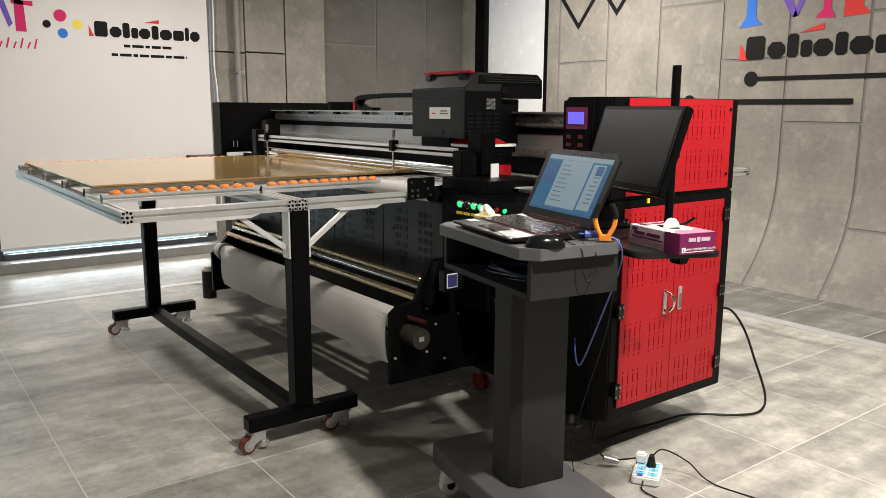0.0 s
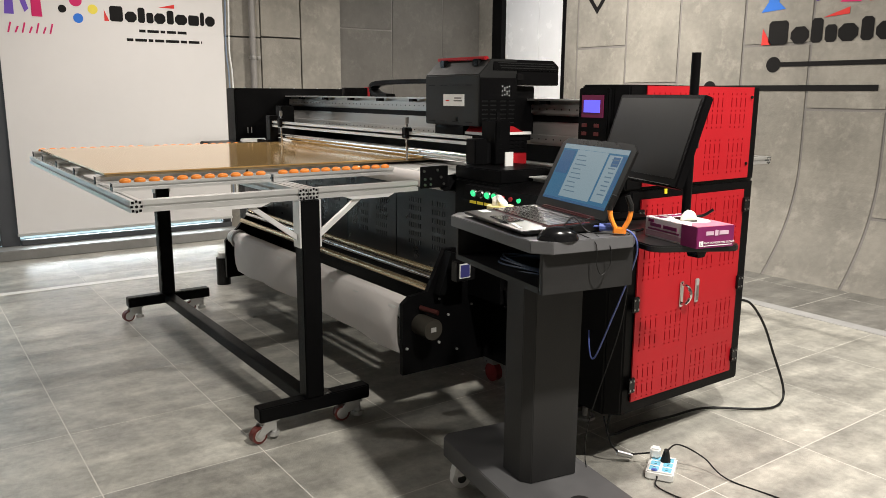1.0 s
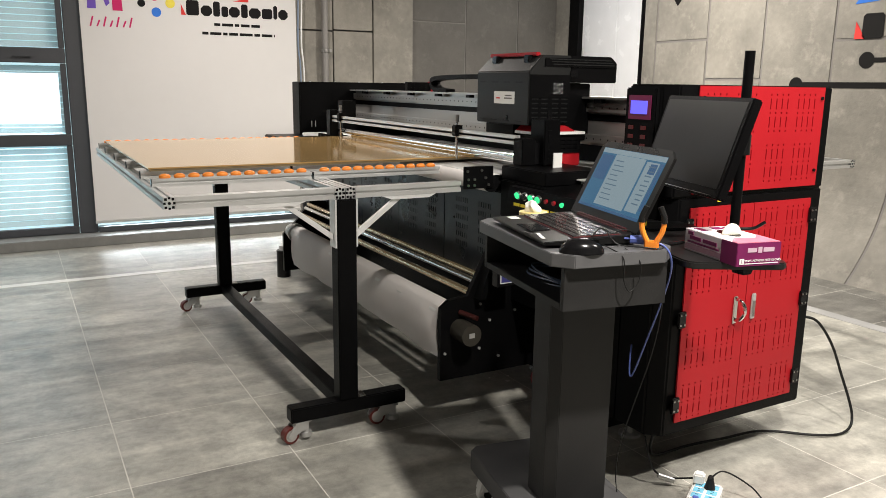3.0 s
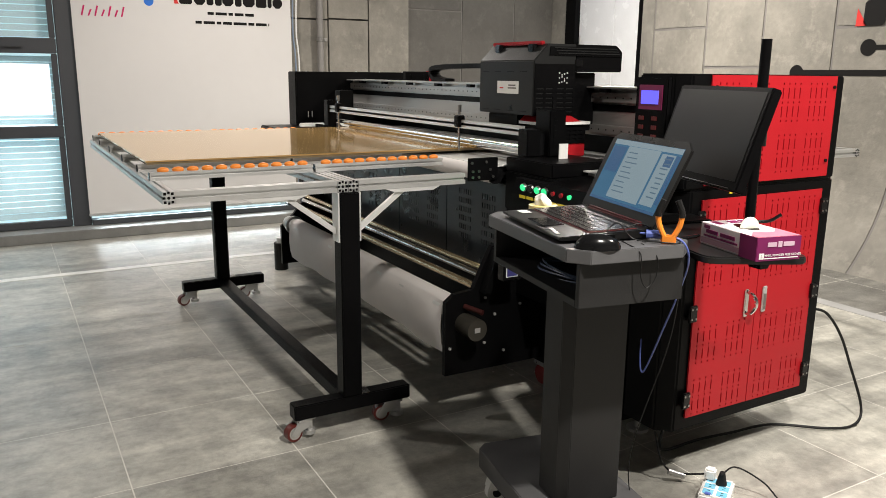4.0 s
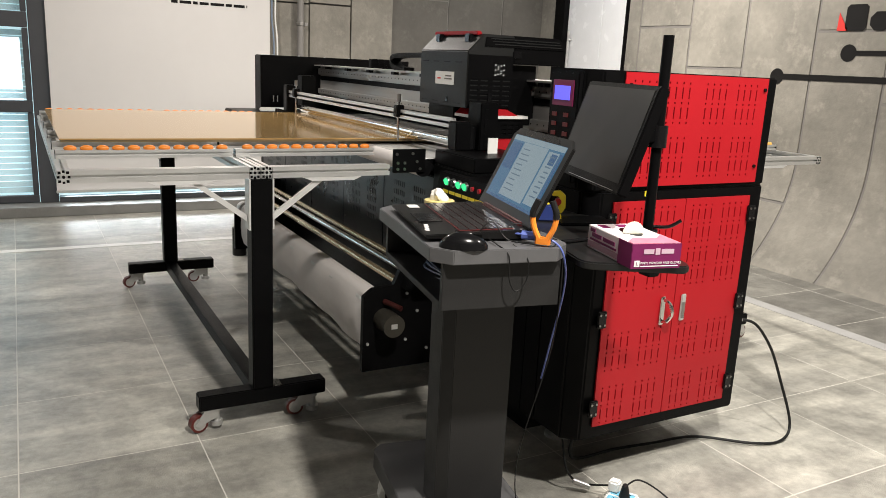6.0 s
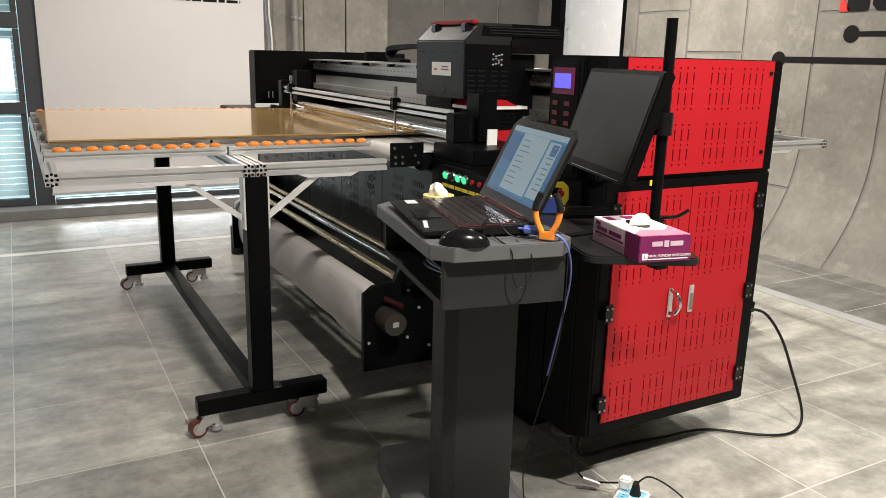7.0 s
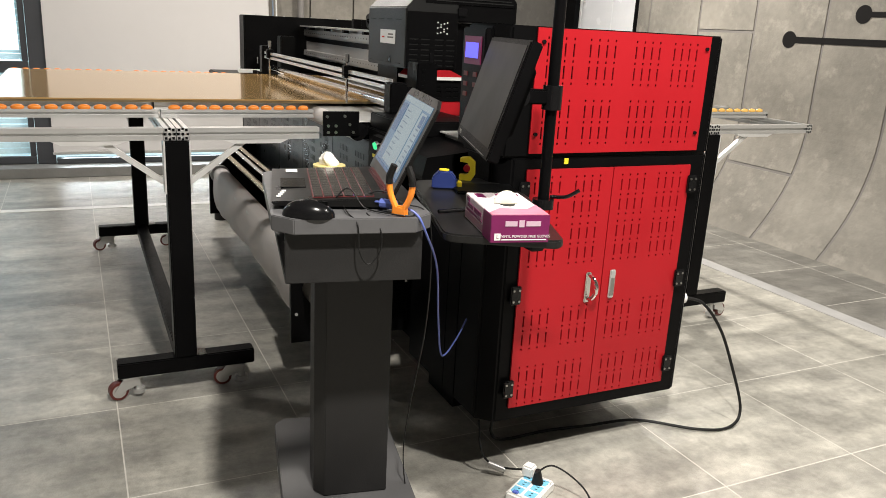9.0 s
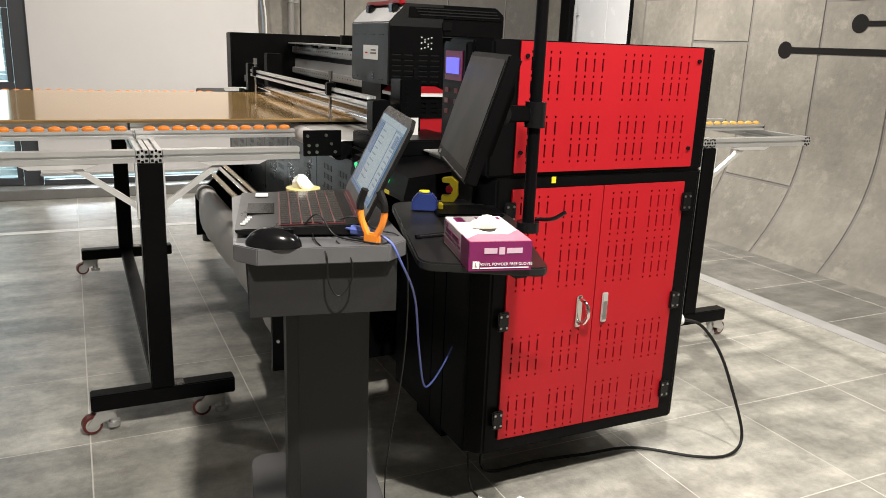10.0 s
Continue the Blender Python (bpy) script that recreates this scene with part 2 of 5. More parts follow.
def smooth_line(points, n=10):
    pts = [Vector(p) for p in points]
    pts = [pts[0] * 2 - pts[1], *pts, pts[-1] * 2 - pts[-2]]
    line = []
    for a, b, c, d in zip(pts, pts[1:], pts[2:], pts[3:]):
        for i in range(n):
            t = i / n
            line.append(0.5 * (2 * b + (c - a) * t + (2 * a - 5 * b + 4 * c - d) * t * t + (3 * b - a - 3 * c + d) * t ** 3))
    return line + [pts[-2]]


def tube(points, r, bm=None, seg=8, n=10):
    """A round cable or rod along a smooth line."""
    out = bm or bmesh.new()
    line = smooth_line(points, n) if n > 1 else [Vector(p) for p in points]
    rings, up = [], Vector((0.13, 0.21, 0.97))
    for i, p in enumerate(line):
        d = (line[min(i + 1, len(line) - 1)] - line[max(i - 1, 0)]).normalized()
        s = d.cross(up)
        s = s.normalized() if s.length > 1e-4 else Vector((1, 0, 0))
        w = s.cross(d)
        rings.append([out.verts.new(p + r * (math.cos(2 * math.pi * k / seg) * s + math.sin(2 * math.pi * k / seg) * w)) for k in range(seg)])
    for a, b in zip(rings, rings[1:]):
        for k in range(seg):
            out.faces.new((a[k], a[(k + 1) % seg], b[(k + 1) % seg], b[k]))
    out.faces.new(rings[0][::-1])
    out.faces.new(rings[-1])
    return out


def rail_section(w, h, slots=1):
    """Outline of a slotted aluminium extrusion, (across, up) about its centre."""
    g, d = 0.005, 0.011
    right = []
    step = h / slots
    for k in range(slots):
        c = -h / 2 + step * (k + 0.5)
        right += [(w / 2, c - g), (w / 2 - d, c - g), (w / 2 - d, c + g), (w / 2, c + g)]
    top = [(g, h / 2), (g, h / 2 - d), (-g, h / 2 - d), (-g, h / 2)]
    left = [(-a, -c) for a, c in right]
    bottom = [(-a, -c) for a, c in top]
    return [(w / 2, -h / 2), *right, (w / 2, h / 2), *top, (-w / 2, h / 2), *left, (-w / 2, -h / 2), *bottom]


def rail(axis, lo, hi, a, z, w, h, slots=1, bm=None):
    """An extrusion along x or y whose middle runs at the other coordinate a and height z."""
    return prism([(a + u, z + v) for u, v in rail_section(w, h, slots)], lo, hi, axis, bm)


def slotted(x0, x1, z0, z1, thick, xs, zs, y=0.0):
    """A sheet in the xz plane, facing -y, with a hole wherever an interval of xs crosses one of zs."""
    bm = bmesh.new()
    ax = sorted({x0, x1, *[v for i in xs for v in i]})
    az = sorted({z0, z1, *[v for i in zs for v in i]})
    grid = {(i, k): bm.verts.new((a, y, c)) for i, a in enumerate(ax) for k, c in enumerate(az)}
    for i in range(len(ax) - 1):
        for k in range(len(az) - 1):
            mx, mz = (ax[i] + ax[i + 1]) / 2, (az[k] + az[k + 1]) / 2
            if any(a < mx < b for a, b in xs) and any(a < mz < b for a, b in zs):
                continue
            bm.faces.new((grid[i, k], grid[i + 1, k], grid[i + 1, k + 1], grid[i, k + 1]))
    got = bmesh.ops.extrude_face_region(bm, geom=bm.faces[:])
    bmesh.ops.translate(bm, vec=(0, thick, 0), verts=[g for g in got["geom"] if isinstance(g, bmesh.types.BMVert)])
    return bm


def slot_groups(centres, count, pitch, width):
    return [(c + (i - (count - 1) / 2) * pitch - width / 2, c + (i - (count - 1) / 2) * pitch + width / 2) for c in centres for i in range(count)]


def dot_dash(tops, dash=0.037, dot=0.007, gap=0.01):
    """Heights of the dot, dash, dot, dash, dot of a slot column below each top."""
    out = []
    for z in tops:
        for length in (dot, dash, dot, dash, dot):
            out.append((z - length, z))
            z -= length + gap
    return out


# ---------------------------------------------------------------- the room
X0, X1, Y0, Y1, TOP = -3.6, 3.75, -4.2, 5.78, 3.05


def wall_piece(name, bm, m, label):
    return solo(name, bm, m, label, "wall", kind="structure")


floor = solo("floor", box(X0 - 0.2, X1 + 0.2, Y0 - 0.2, Y1 + 0.6, -0.2, -0.0007), GROUT, "grey stoneware tile floor with pale grout", "floor", kind="structure")
# unseen ceiling, south and west walls: added enclosure that holds ambient light down
solo("ceiling", box(X0 - 0.2, X1 + 0.2, Y0 - 0.2, Y1 + 0.6, TOP, TOP + 0.2), CEIL, "unseen ceiling, dark to cut bounced light", "ceiling", kind="structure")
wall_piece("wall_south", box(X0 - 0.2, X1 + 0.2, Y0 - 0.2, Y0, 0, TOP), WALLGREY, "unseen plain wall, grey to cut bounced light")
wall_piece("wall_west", box(X0 - 0.2, X0, Y0, Y1, 0, TOP), WALLGREY, "unseen plain wall, grey to cut bounced light")


def cove(z):
    """Distance east of the concrete wall at height z: hollow and flaring towards the floor, upright above."""
    return 3.75 - 0.4 * max(0.0, (0.9 - z) / 0.9) ** 2.15


def cove_patch(y0, y1, z0, z1, off, thick):
    low = [z0 + (min(z1, 0.95) - z0) * k / 14 for k in range(15)] if z0 < 0.9 else [z0]
    pts = [(cove(z), z) for z in [*low, *([z1] if z1 > 0.95 else [])]]
    poly = [(x - off, z) for x, z in pts] + [(x - off + thick, z) for x, z in pts[::-1]]
    return prism(poly, y0, y1)


EAST = wall_piece("wall_east", cove_patch(Y0, 4.3, 0.0, TOP, 0.0, 0.4), JOINT, "pale concrete panel wall curving into the floor")
wall_piece("wall_east_end", box(3.75, 4.15, 5.53, 6.2, 0, TOP), CONC, "pale concrete return wall")
seams = [4.3, 4.116, 3.451, 2.822, 2.157, 1.56, 0.935, 0.3, -0.34, -0.98, -1.62, -2.26, -2.9, -3.54, Y0]
breaks = [[], [1.86], [1.5], [0.47, 2.3], [1.8], [1.29], [2.1, 0.5], [1.6], [0.9], [1.9], [1.3], [0.6], [1.7], [1.1]]
for (b, a), zs in zip(zip(seams, seams[1:]), breaks):
    cut = [0.0, *sorted(zs), TOP]
    for z0, z1 in zip(cut, cut[1:]):
        part("panel", cove_patch(a + 0.012, b - 0.012, z0 + (0.012 if z0 else 0), z1 - 0.012, 0.006, 0.012), CONC, EAST)
# north side: pier with pipe, recessed darker bay
NORTH = wall_piece("wall_north", box(0.5, 3.75, 5.79, 6.2, 0, TOP), JOINT, "concrete wall with a darker recessed bay")
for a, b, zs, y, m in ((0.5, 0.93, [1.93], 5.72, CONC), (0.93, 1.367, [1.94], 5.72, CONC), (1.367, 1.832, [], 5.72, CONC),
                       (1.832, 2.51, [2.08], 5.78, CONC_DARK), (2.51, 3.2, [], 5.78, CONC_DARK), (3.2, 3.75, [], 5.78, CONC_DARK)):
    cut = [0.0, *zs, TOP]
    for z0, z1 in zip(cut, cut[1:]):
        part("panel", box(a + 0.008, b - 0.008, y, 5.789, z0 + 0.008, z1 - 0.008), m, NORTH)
# ---------------------------------------------------------------- window side
GLASS = mat("window_glass", (0.9, 0.95, 0.95), 0.05, vary=0)
GLASS.node_tree.nodes["Principled BSDF"].inputs["Transmission Weight"].default_value = 1.0
BLIND = translucent(mat("pale_blind_slat", (0.5, 0.56, 0.58), 0.5, vary=0.06), 0.5)
SKYLIGHT = mat("daylight_backdrop", (0.5, 0.6, 0.65), 0.9, vary=0, emit=(0.66, 0.88, 0.93), power=0.8)
STONE = mat("grey_stone_sill", (0.22, 0.22, 0.21), 0.5, vary=0.15)

solo("kerb", box(X0, 0.5, 5.35, 5.62, -0.002, 0.085, 0.006), STONE, "low grey stone kerb under the window", "kerb", kind="structure")
solo("backdrop", box(X0, 0.6, 6.05, 6.08, 0, TOP), SKYLIGHT, "bright hazy daylight outside the window", "backdrop", kind="structure")
wall_piece("wall_window_head", box(X0, 0.5, 5.5, 5.9, 2.75, TOP), PLASTER, "plain pale wall above the window")
wall_piece("wall_pier_west", box(0.48, 0.5, 5.6, 6.2, 0, TOP), PLASTER, "narrow wall end beside the window")
WIN = thing("window_1", "dark grey framed window with closed pale slat blinds", "window", (-2.3, 5.6, 0.085), kind="structure")
o = Vector((-2.3, 5.6, 0.085))


def wbox(x0, x1, y0, y1, z0, z1, bevel=0.0):
    return box(x0 - o.x, x1 - o.x, y0 - o.y, y1 - o.y, z0 - o.z, z1 - o.z, bevel)


for x0, x1 in ((-3.6, -3.52), (-2.62, -2.54), (-1.53, -1.385), (0.4, 0.48)):
    part("window_frame", wbox(x0, x1, 5.56, 5.64, 0.086, 2.74, 0.006), FRAME_GREY, WIN)
for x0, x1 in ((-3.515, -2.625), (-2.535, -1.535)):
    for z0, z1 in ((0.09, 0.15), (0.86, 0.955), (1.55, 1.675), (2.3, 2.4)):
        part("window_frame", wbox(x0, x1, 5.565, 5.635, z0, z1, 0.005), FRAME_GREY, WIN)
    for z0, z1 in ((0.15, 0.86), (0.955, 1.55), (1.675, 2.3), (2.4, 2.74)):
        for u0, u1, v0, v1 in ((x0, x0 + 0.045, z0, z1), (x1 - 0.045, x1, z0, z1)):
            part("sash", wbox(u0, u1, 5.58, 5.625, v0 + 0.002, v1 - 0.002, 0.004), FRAME_GREY, WIN)
        pane = part("pane", wbox(x0 + 0.046, x1 - 0.046, 5.6, 5.606, z0 + 0.002, z1 - 0.002), GLASS, WIN)
        pane.visible_shadow = False
        z = z0 + 0.03
        slats = bmesh.new()
        while z < z1:
            prism([(5.69 - o.y, z - o.z - 0.02), (5.70 - o.y, z - o.z + 0.026), (5.7015 - o.y, z - o.z + 0.026), (5.6915 - o.y, z - o.z - 0.02)],
                  x0 + 0.02 - o.x, x1 - 0.02 - o.x, "x", slats)
            z += 0.052
        part("blind_slats", slats, BLIND, WIN)
hd = part("window_handle", wbox(-1.92, -1.78, 5.535, 5.55, 1.595, 1.615, 0.005), FRAME_GREY, WIN)

# printed banner hung before the next bay
solo("sill_bar", box(-1.38, 0.48, 5.54, 5.64, 0.086, 0.135, 0.004), FRAME_GREY, "dark bottom bar of the window behind the banner", "window bar", kind="structure")
ban = thing("wall_banner", "white hanging banner with printed coloured logo shapes", "banner", (-0.46, 5.53, 0.195))
part("sheet", box(-0.94, 0.94, -0.002, 0.002, 0, 2.6), BANNER, ban)
part("hem_bar", box(-0.945, 0.945, -0.012, 0.012, -0.025, 0.0, 0.004), ALU, ban, "aluminium bottom bar")
INK = mat("dark_ink", (0.008, 0.0075, 0.0075), 0.65, vary=0.05, spec=0.12)
INK_RED = mat("red_ink", (0.6, 0.045, 0.04), 0.65, spec=0.15, vary=0.05)
INK_PINK = mat("magenta_ink", (0.55, 0.025, 0.13), 0.65, spec=0.15, vary=0.05)
INK_BLUE = mat("blue_ink", (0.08, 0.2, 0.6), 0.6, vary=0.05)
INK_SKY = mat("sky_blue_ink", (0.04, 0.17, 0.62), 0.65, spec=0.15, vary=0.05)
INK_PURPLE = mat("violet_ink", (0.16, 0.09, 0.45), 0.65, spec=0.15, vary=0.05)
INK_YELLOW = mat("yellow_ink", (0.75, 0.62, 0.06), 0.6, vary=0.05)
bx, bz = -0.46, 0.195


def on_banner(x0, x1, z0, z1, bm=None):
    return box(x0 - bx, x1 - bx, -0.0045, -0.0025, z0 - bz, z1 - bz, bm=bm)


def disc_banner(x, z, r, m):
    part("printed_dot", cyl((x - bx, -0.0025, z - bz), (x - bx, -0.0045, z - bz), r, seg=28), m, ban)


disc_banner(-0.905, 2.075, 0.032, INK)
disc_banner(-0.797, 2.15, 0.05, INK_PINK)
disc_banner(-0.785, 2.005, 0.04, INK_SKY)
disc_banner(-0.665, 2.085, 0.04, INK_YELLOW)
# rhythm of the heavy wordmark as plain blocks: start, width, height, rounded or square
SHAPES = ((0.0, 0.1, 1, 0), (0.115, 0.09, 0.7, 1), (0.215, 0.055, 1, 0), (0.282, 0.055, 0.7, 0), (0.343, 0.09, 0.7, 1), (0.445, 0.055, 0.92, 0),
          (0.51, 0.1, 0.7, 1), (0.62, 0.09, 0.7, 0), (0.72, 0.034, 0.95, 0), (0.763, 0.082, 0.7, 1))


def shape_row(lay, length, height, parent, name):
    """Plain blocks, one part each; lay turns an outline pair and a depth into a place."""
    k = length / 0.845
    for at, w, h, soft in SHAPES:
        a, b, hh = at * k, (at + w) * k, h * height
        c = 0.3 * min(b - a, hh) if soft else 0.012 * k
        pts = [(a + c, 0), (b - c, 0), (b, c), (b, hh - c), (b - c, hh), (a + c, hh), (a, hh - c), (a, c)]
        bm = bmesh.new()
        lo, hi = ([bm.verts.new(lay(x, z, d)) for x, z in pts] for d in (0, 1))
        bm.faces.new(lo)
        bm.faces.new(hi[::-1])
        for i in range(8):
            bm.faces.new((lo[i], lo[(i + 1) % 8], hi[(i + 1) % 8], hi[i]))
        part(name, bm, INK, parent)


shape_row(lambda a, c, d: (-0.53 + a - bx, -0.0045 + 0.002 * d, 1.995 + c - bz), 0.93, 0.13, ban, "printed_block")
for p in (((-0.575, 1.995), (-0.535, 1.995), (-0.575, 2.09)), ((-0.11, 2.135), (0.03, 2.135), (0.03, 2.17))):
    part("printed_accent", prism([(a - bx, c - bz) for a, c in p], -0.0046, -0.0026, "y"), INK_RED, ban)
for x0, x1, z in ((-0.29, 0.13, 1.925), (-0.40, 0.27, 1.845)):
    x, k = x0, 0
    while x < x1:
        w = (0.055, 0.1, 0.04, 0.08, 0.12)[k % 5]
        part("printed_bar", on_banner(x, min(x + w, x1), z - 0.012, z + 0.012), INK, ban)
        x, k = x + w + 0.016, k + 1
mono = bmesh.new()
for p in (((-1.34, 2.01), (-1.27, 2.01), (-1.27, 2.24), (-1.32, 2.24)), ((-1.26, 2.24), (-1.21, 2.24), (-1.16, 2.06), (-1.19, 2.03))):
    prism([(a - bx, c - bz) for a, c in p], -0.0045, -0.0025, "y", mono)
part("printed_monogram", mono, INK_PURPLE, ban)
mono = bmesh.new()
for p in (((-1.14, 2.0), (-1.06, 2.0), (-1.07, 2.25), (-1.14, 2.25)), ((-1.16, 2.25), (-1.0, 2.25), (-1.0, 2.21), (-1.16, 2.22))):
    prism([(a - bx, c - bz) for a, c in p], -0.0045, -0.0025, "y", mono)
part("printed_monogram", mono, INK_PINK, ban)
for i in range(7):
    a = -1.33 + i * 0.052
    part("printed_stroke", prism([(a - bx, 1.865 - bz), (a + 0.012 - bx, 1.862 - bz), (a + 0.035 - bx, 1.945 - bz - 0.03 * (i % 2)), (a + 0.022 - bx, 1.948 - bz - 0.03 * (i % 2))], -0.0045, -0.0025, "y"), INK_PINK, ban)


# pipe, cables, white door
pipe = thing("wall_pipe", "grey vertical conduit pipe clipped to the wall", "pipe", (0.82, 5.66, 0))
part("pipe", cyl((0, 0, 0), (0, 0, TOP), 0.032), mat("grey_conduit", (0.22, 0.21, 0.2), 0.5, vary=0.1), pipe, smooth=True)
for z in (1.72, 0.6):
    part("clip", cyl((0, 0, z), (0, 0, z + 0.03), 0.042), STEEL, pipe)
    part("clip_lug", box(0.035, 0.07, -0.01, 0.06, z, z + 0.03), STEEL, pipe)
for k, (x, m) in enumerate(((0.512, "blue"), (0.545, "white"))):
    solo("wall_cable", tube([(x, 5.56, 2.9), (x + 0.008, 5.56, 2.3), (x - 0.004, 5.56, 1.8), (x + 0.02, 5.57, 1.45), (x + 0.02, 5.6, 0.3)], 0.008), WHITE if k else mat("blue_grey_cable", (0.2, 0.25, 0.33), 0.5), f"thin {m} cable hanging down the wall", "cable", smooth=True)
LACQ = mat("white_lacquer_door", (0.72, 0.73, 0.75), 0.25, vary=0.04)
door = thing("door_1", "white flush double door with a tall steel handle", "door", (3.8, 4.85, 0), kind="structure")
part("door_leaf", box(0, 0.05, -0.5, -0.075, 0.01, 2.7, 0.003), LACQ, door)
part("door_leaf", box(0, 0.05, -0.07, 0.5, 0.01, 2.7, 0.003), LACQ, door)
part("door_frame", box(-0.06, 0.06, -0.55, -0.505, 0, 2.75), BLACK, door)
part("door_frame", box(-0.06, 0.06, 0.505, 0.675, 0, 2.75), BLACK, door)
part("door_frame", box(-0.06, 0.06, -0.5, 0.5, 2.705, 2.75), BLACK, door)
part("door_handle", box(-0.06, -0.04, 0.40, 0.425, 0.9, 1.85, 0.006), ALU, door)
for z in (1.0, 1.75):
    part("handle_post", cyl((-0.04, 0.412, z), (0.0, 0.412, z), 0.008), ALU, door)
wall_piece("wall_east_head", box(3.75, 4.15, 4.3, 5.53, 2.76, TOP), PLASTER, "plain wall above the door")
wall_piece("wall_east_back", box(3.9, 4.15, 4.3, 5.53, 0, 2.76), PLASTER, "plain wall behind the door")


# east wall graphics
def wall_strip(y0, y1, z0, z1, bm=None):
    return box(3.7395, 3.7425, y0, y1, z0, z1, bm=bm)


def node_line(y, z, r, y_end, w):
    g = thing("wall_graphic", "black dot and line painted on the concrete wall", "wall graphic", (3.74, y, z))
    part("dot", cyl((0.0025, 0, 0), (-0.0005, 0, 0), r, seg=32), INK, g)
    part("line", box(-0.0012, 0.0018, y_end - y, -r * 0.8, -w / 2, w / 2), INK, g)


node_line(1.867, 1.642, 0.062, -1.2, 0.036)
node_line(2.46, 1.455, 0.062, 1.01, 0.045)
for tip, top, w in (((3.851, 2.252), 0.62, 0.055), ((3.35, 2.345), 0.5, 0.055)):
    v = bmesh.new()
    y, z = tip
    for s in (-1, 1):
        prism([(y, z - 0.0), (y + s * top * 0.8, z + top), (y + s * (top * 0.8 + w), z + top - 0.0), (y + s * 0.0, z - w * 1.15)], 3.7395, 3.7425, "x", v)
    solo("wall_graphic", v, INK, "black zigzag stroke painted on the concrete wall", "wall graphic")
mark = thing("wall_logo", "large blue, violet and pink letter-like mark with dark wordmark strokes", "wall logo", (3.74, 1.4, 1.8))


def logo(m, *polys):
    for k, p in enumerate(polys):
        part("painted_shape", prism([(a - 1.4, c - 1.8) for a, c in p], -0.0006, 0.0024 + 0.0005 * k, "x"), m, mark)


logo(INK_SKY, ((2.01, 2.06), (1.8, 2.075), (1.86, 2.13), (1.87, 2.6), (1.93, 2.6), (1.95, 2.14)))
logo(INK_PURPLE, ((1.84, 2.6), (1.72, 2.6), (1.5, 2.12), (1.545, 2.11)), ((1.5, 2.12), (1.545, 2.11), (1.4, 2.5), (1.36, 2.46)))
logo(INK_PINK, ((1.36, 2.09), (1.2, 2.08), (1.24, 2.15), (1.24, 2.62), (1.3, 2.62), (1.3, 2.15)))
logo(INK_RED, ((1.14, 2.08), (0.94, 2.09), (1.0, 2.15), (1.02, 2.62), (1.13, 2.62)))
shape_row(lambda a, c, d: (-0.0006 + 0.003 * d, 1.93 - a - 1.4, c), 1.42, 0.185, mark, "painted_block")
logo(INK_RED, ((1.99, 1.8), (1.9, 1.8), (1.985, 1.93)), ((1.48, 1.985), (1.28, 2.0), (1.28, 2.05)))

strips = [box(X0, 2.468, 4.12, 4.20, -0.002, 0.002), box(2.468, 2.572, Y0, 4.20, -0.002, 0.0025)]
for nm, b in zip(("floor_strip", "floor_strip"), strips):
    solo(nm, b, INLAY if b is strips[0] else INLAY_GREY, "narrow pale inlay strip in the tile floor", "floor strip", kind="structure")


# ---------------------------------------------------------------- printer
pr = thing("flatbed_printer", "large black and red industrial flatbed printer on the tiled floor", "printer", (0, 0, 0))
# right-hand cabinet
CABX0, CABX1 = -0.085, 0.735
cab = part("cabinet", prism([(CABX0 + 0.05, 0.012), (CABX1 - 0.03, 0.012), (CABX1, 0.04), (CABX1, 0.215), (CABX0, 0.215), (CABX0, 0.06)], 0.18, 1.049, "z", bevel=0.006), BLACK, pr, smooth=True)
part("cabinet_top", prism([(0.0, 0.012), (CABX1 - 0.03, 0.012), (CABX1, 0.04), (CABX1, 0.215), (-0.105, 0.215), (-0.105, 0.06), (-0.07, 0.012)], 1.05, 1.427, "z", bevel=0.006), BLACK, pr, smooth=True)
part("cabinet_rear", box(CABX0, CABX1, 0.3, 0.615, 0.18, 1.0, 0.004), BLACK, pr)
part("cabinet_step", box(CABX0, CABX1, 0.216, 0.2995, 0.18, 0.955), BLACK, pr)
st = part("side_tray", box(0.02, 0.5, 0.3, 0.61, 1.001, 1.04, 0.003), ALU_WHITE, pr, "pale steel side tray")
part("tray_top", box(0.0, 0.5, 0.28, 0.615, 1.0405, 1.047, 0.002), WHITE, st)
part("service_platform", box(0.17, 0.95, 0.62, 0.944, 1.0, 1.045, 0.003), mat("white_platform", (0.8, 0.8, 0.78), 0.25, vary=0.04), pr, "glossy white service platform")
for k in range(4):
    part("wiper_bar", box(0.2 + k * 0.16, 0.215 + k * 0.16, 0.3, 0.94, 1.0475, 1.056), STEEL, pr)
# added block, set back under the cabinet to keep the gap dark
part("shade_block", box(0.0, 0.62, 0.38, 0.6, 0.05, 0.18), BLACK, pr)
up = part("upper_panel", slotted(0.012, 0.658, 1.062, 1.424, 0.004, slot_groups((0.094, 0.2415, 0.41, 0.5585), 4, 0.0298, 0.0055), dot_dash((1.4, 1.222)), 0.006), RED, pr, "red slotted steel panel")
for x, z in ((0.032, 1.385), (0.028, 1.12), (0.642, 1.385), (0.638, 1.12)):
    part("screw", cyl((x, 0.006, z), (x, 0.0, z), 0.006, seg=12), BLACK_GLOSS, up)


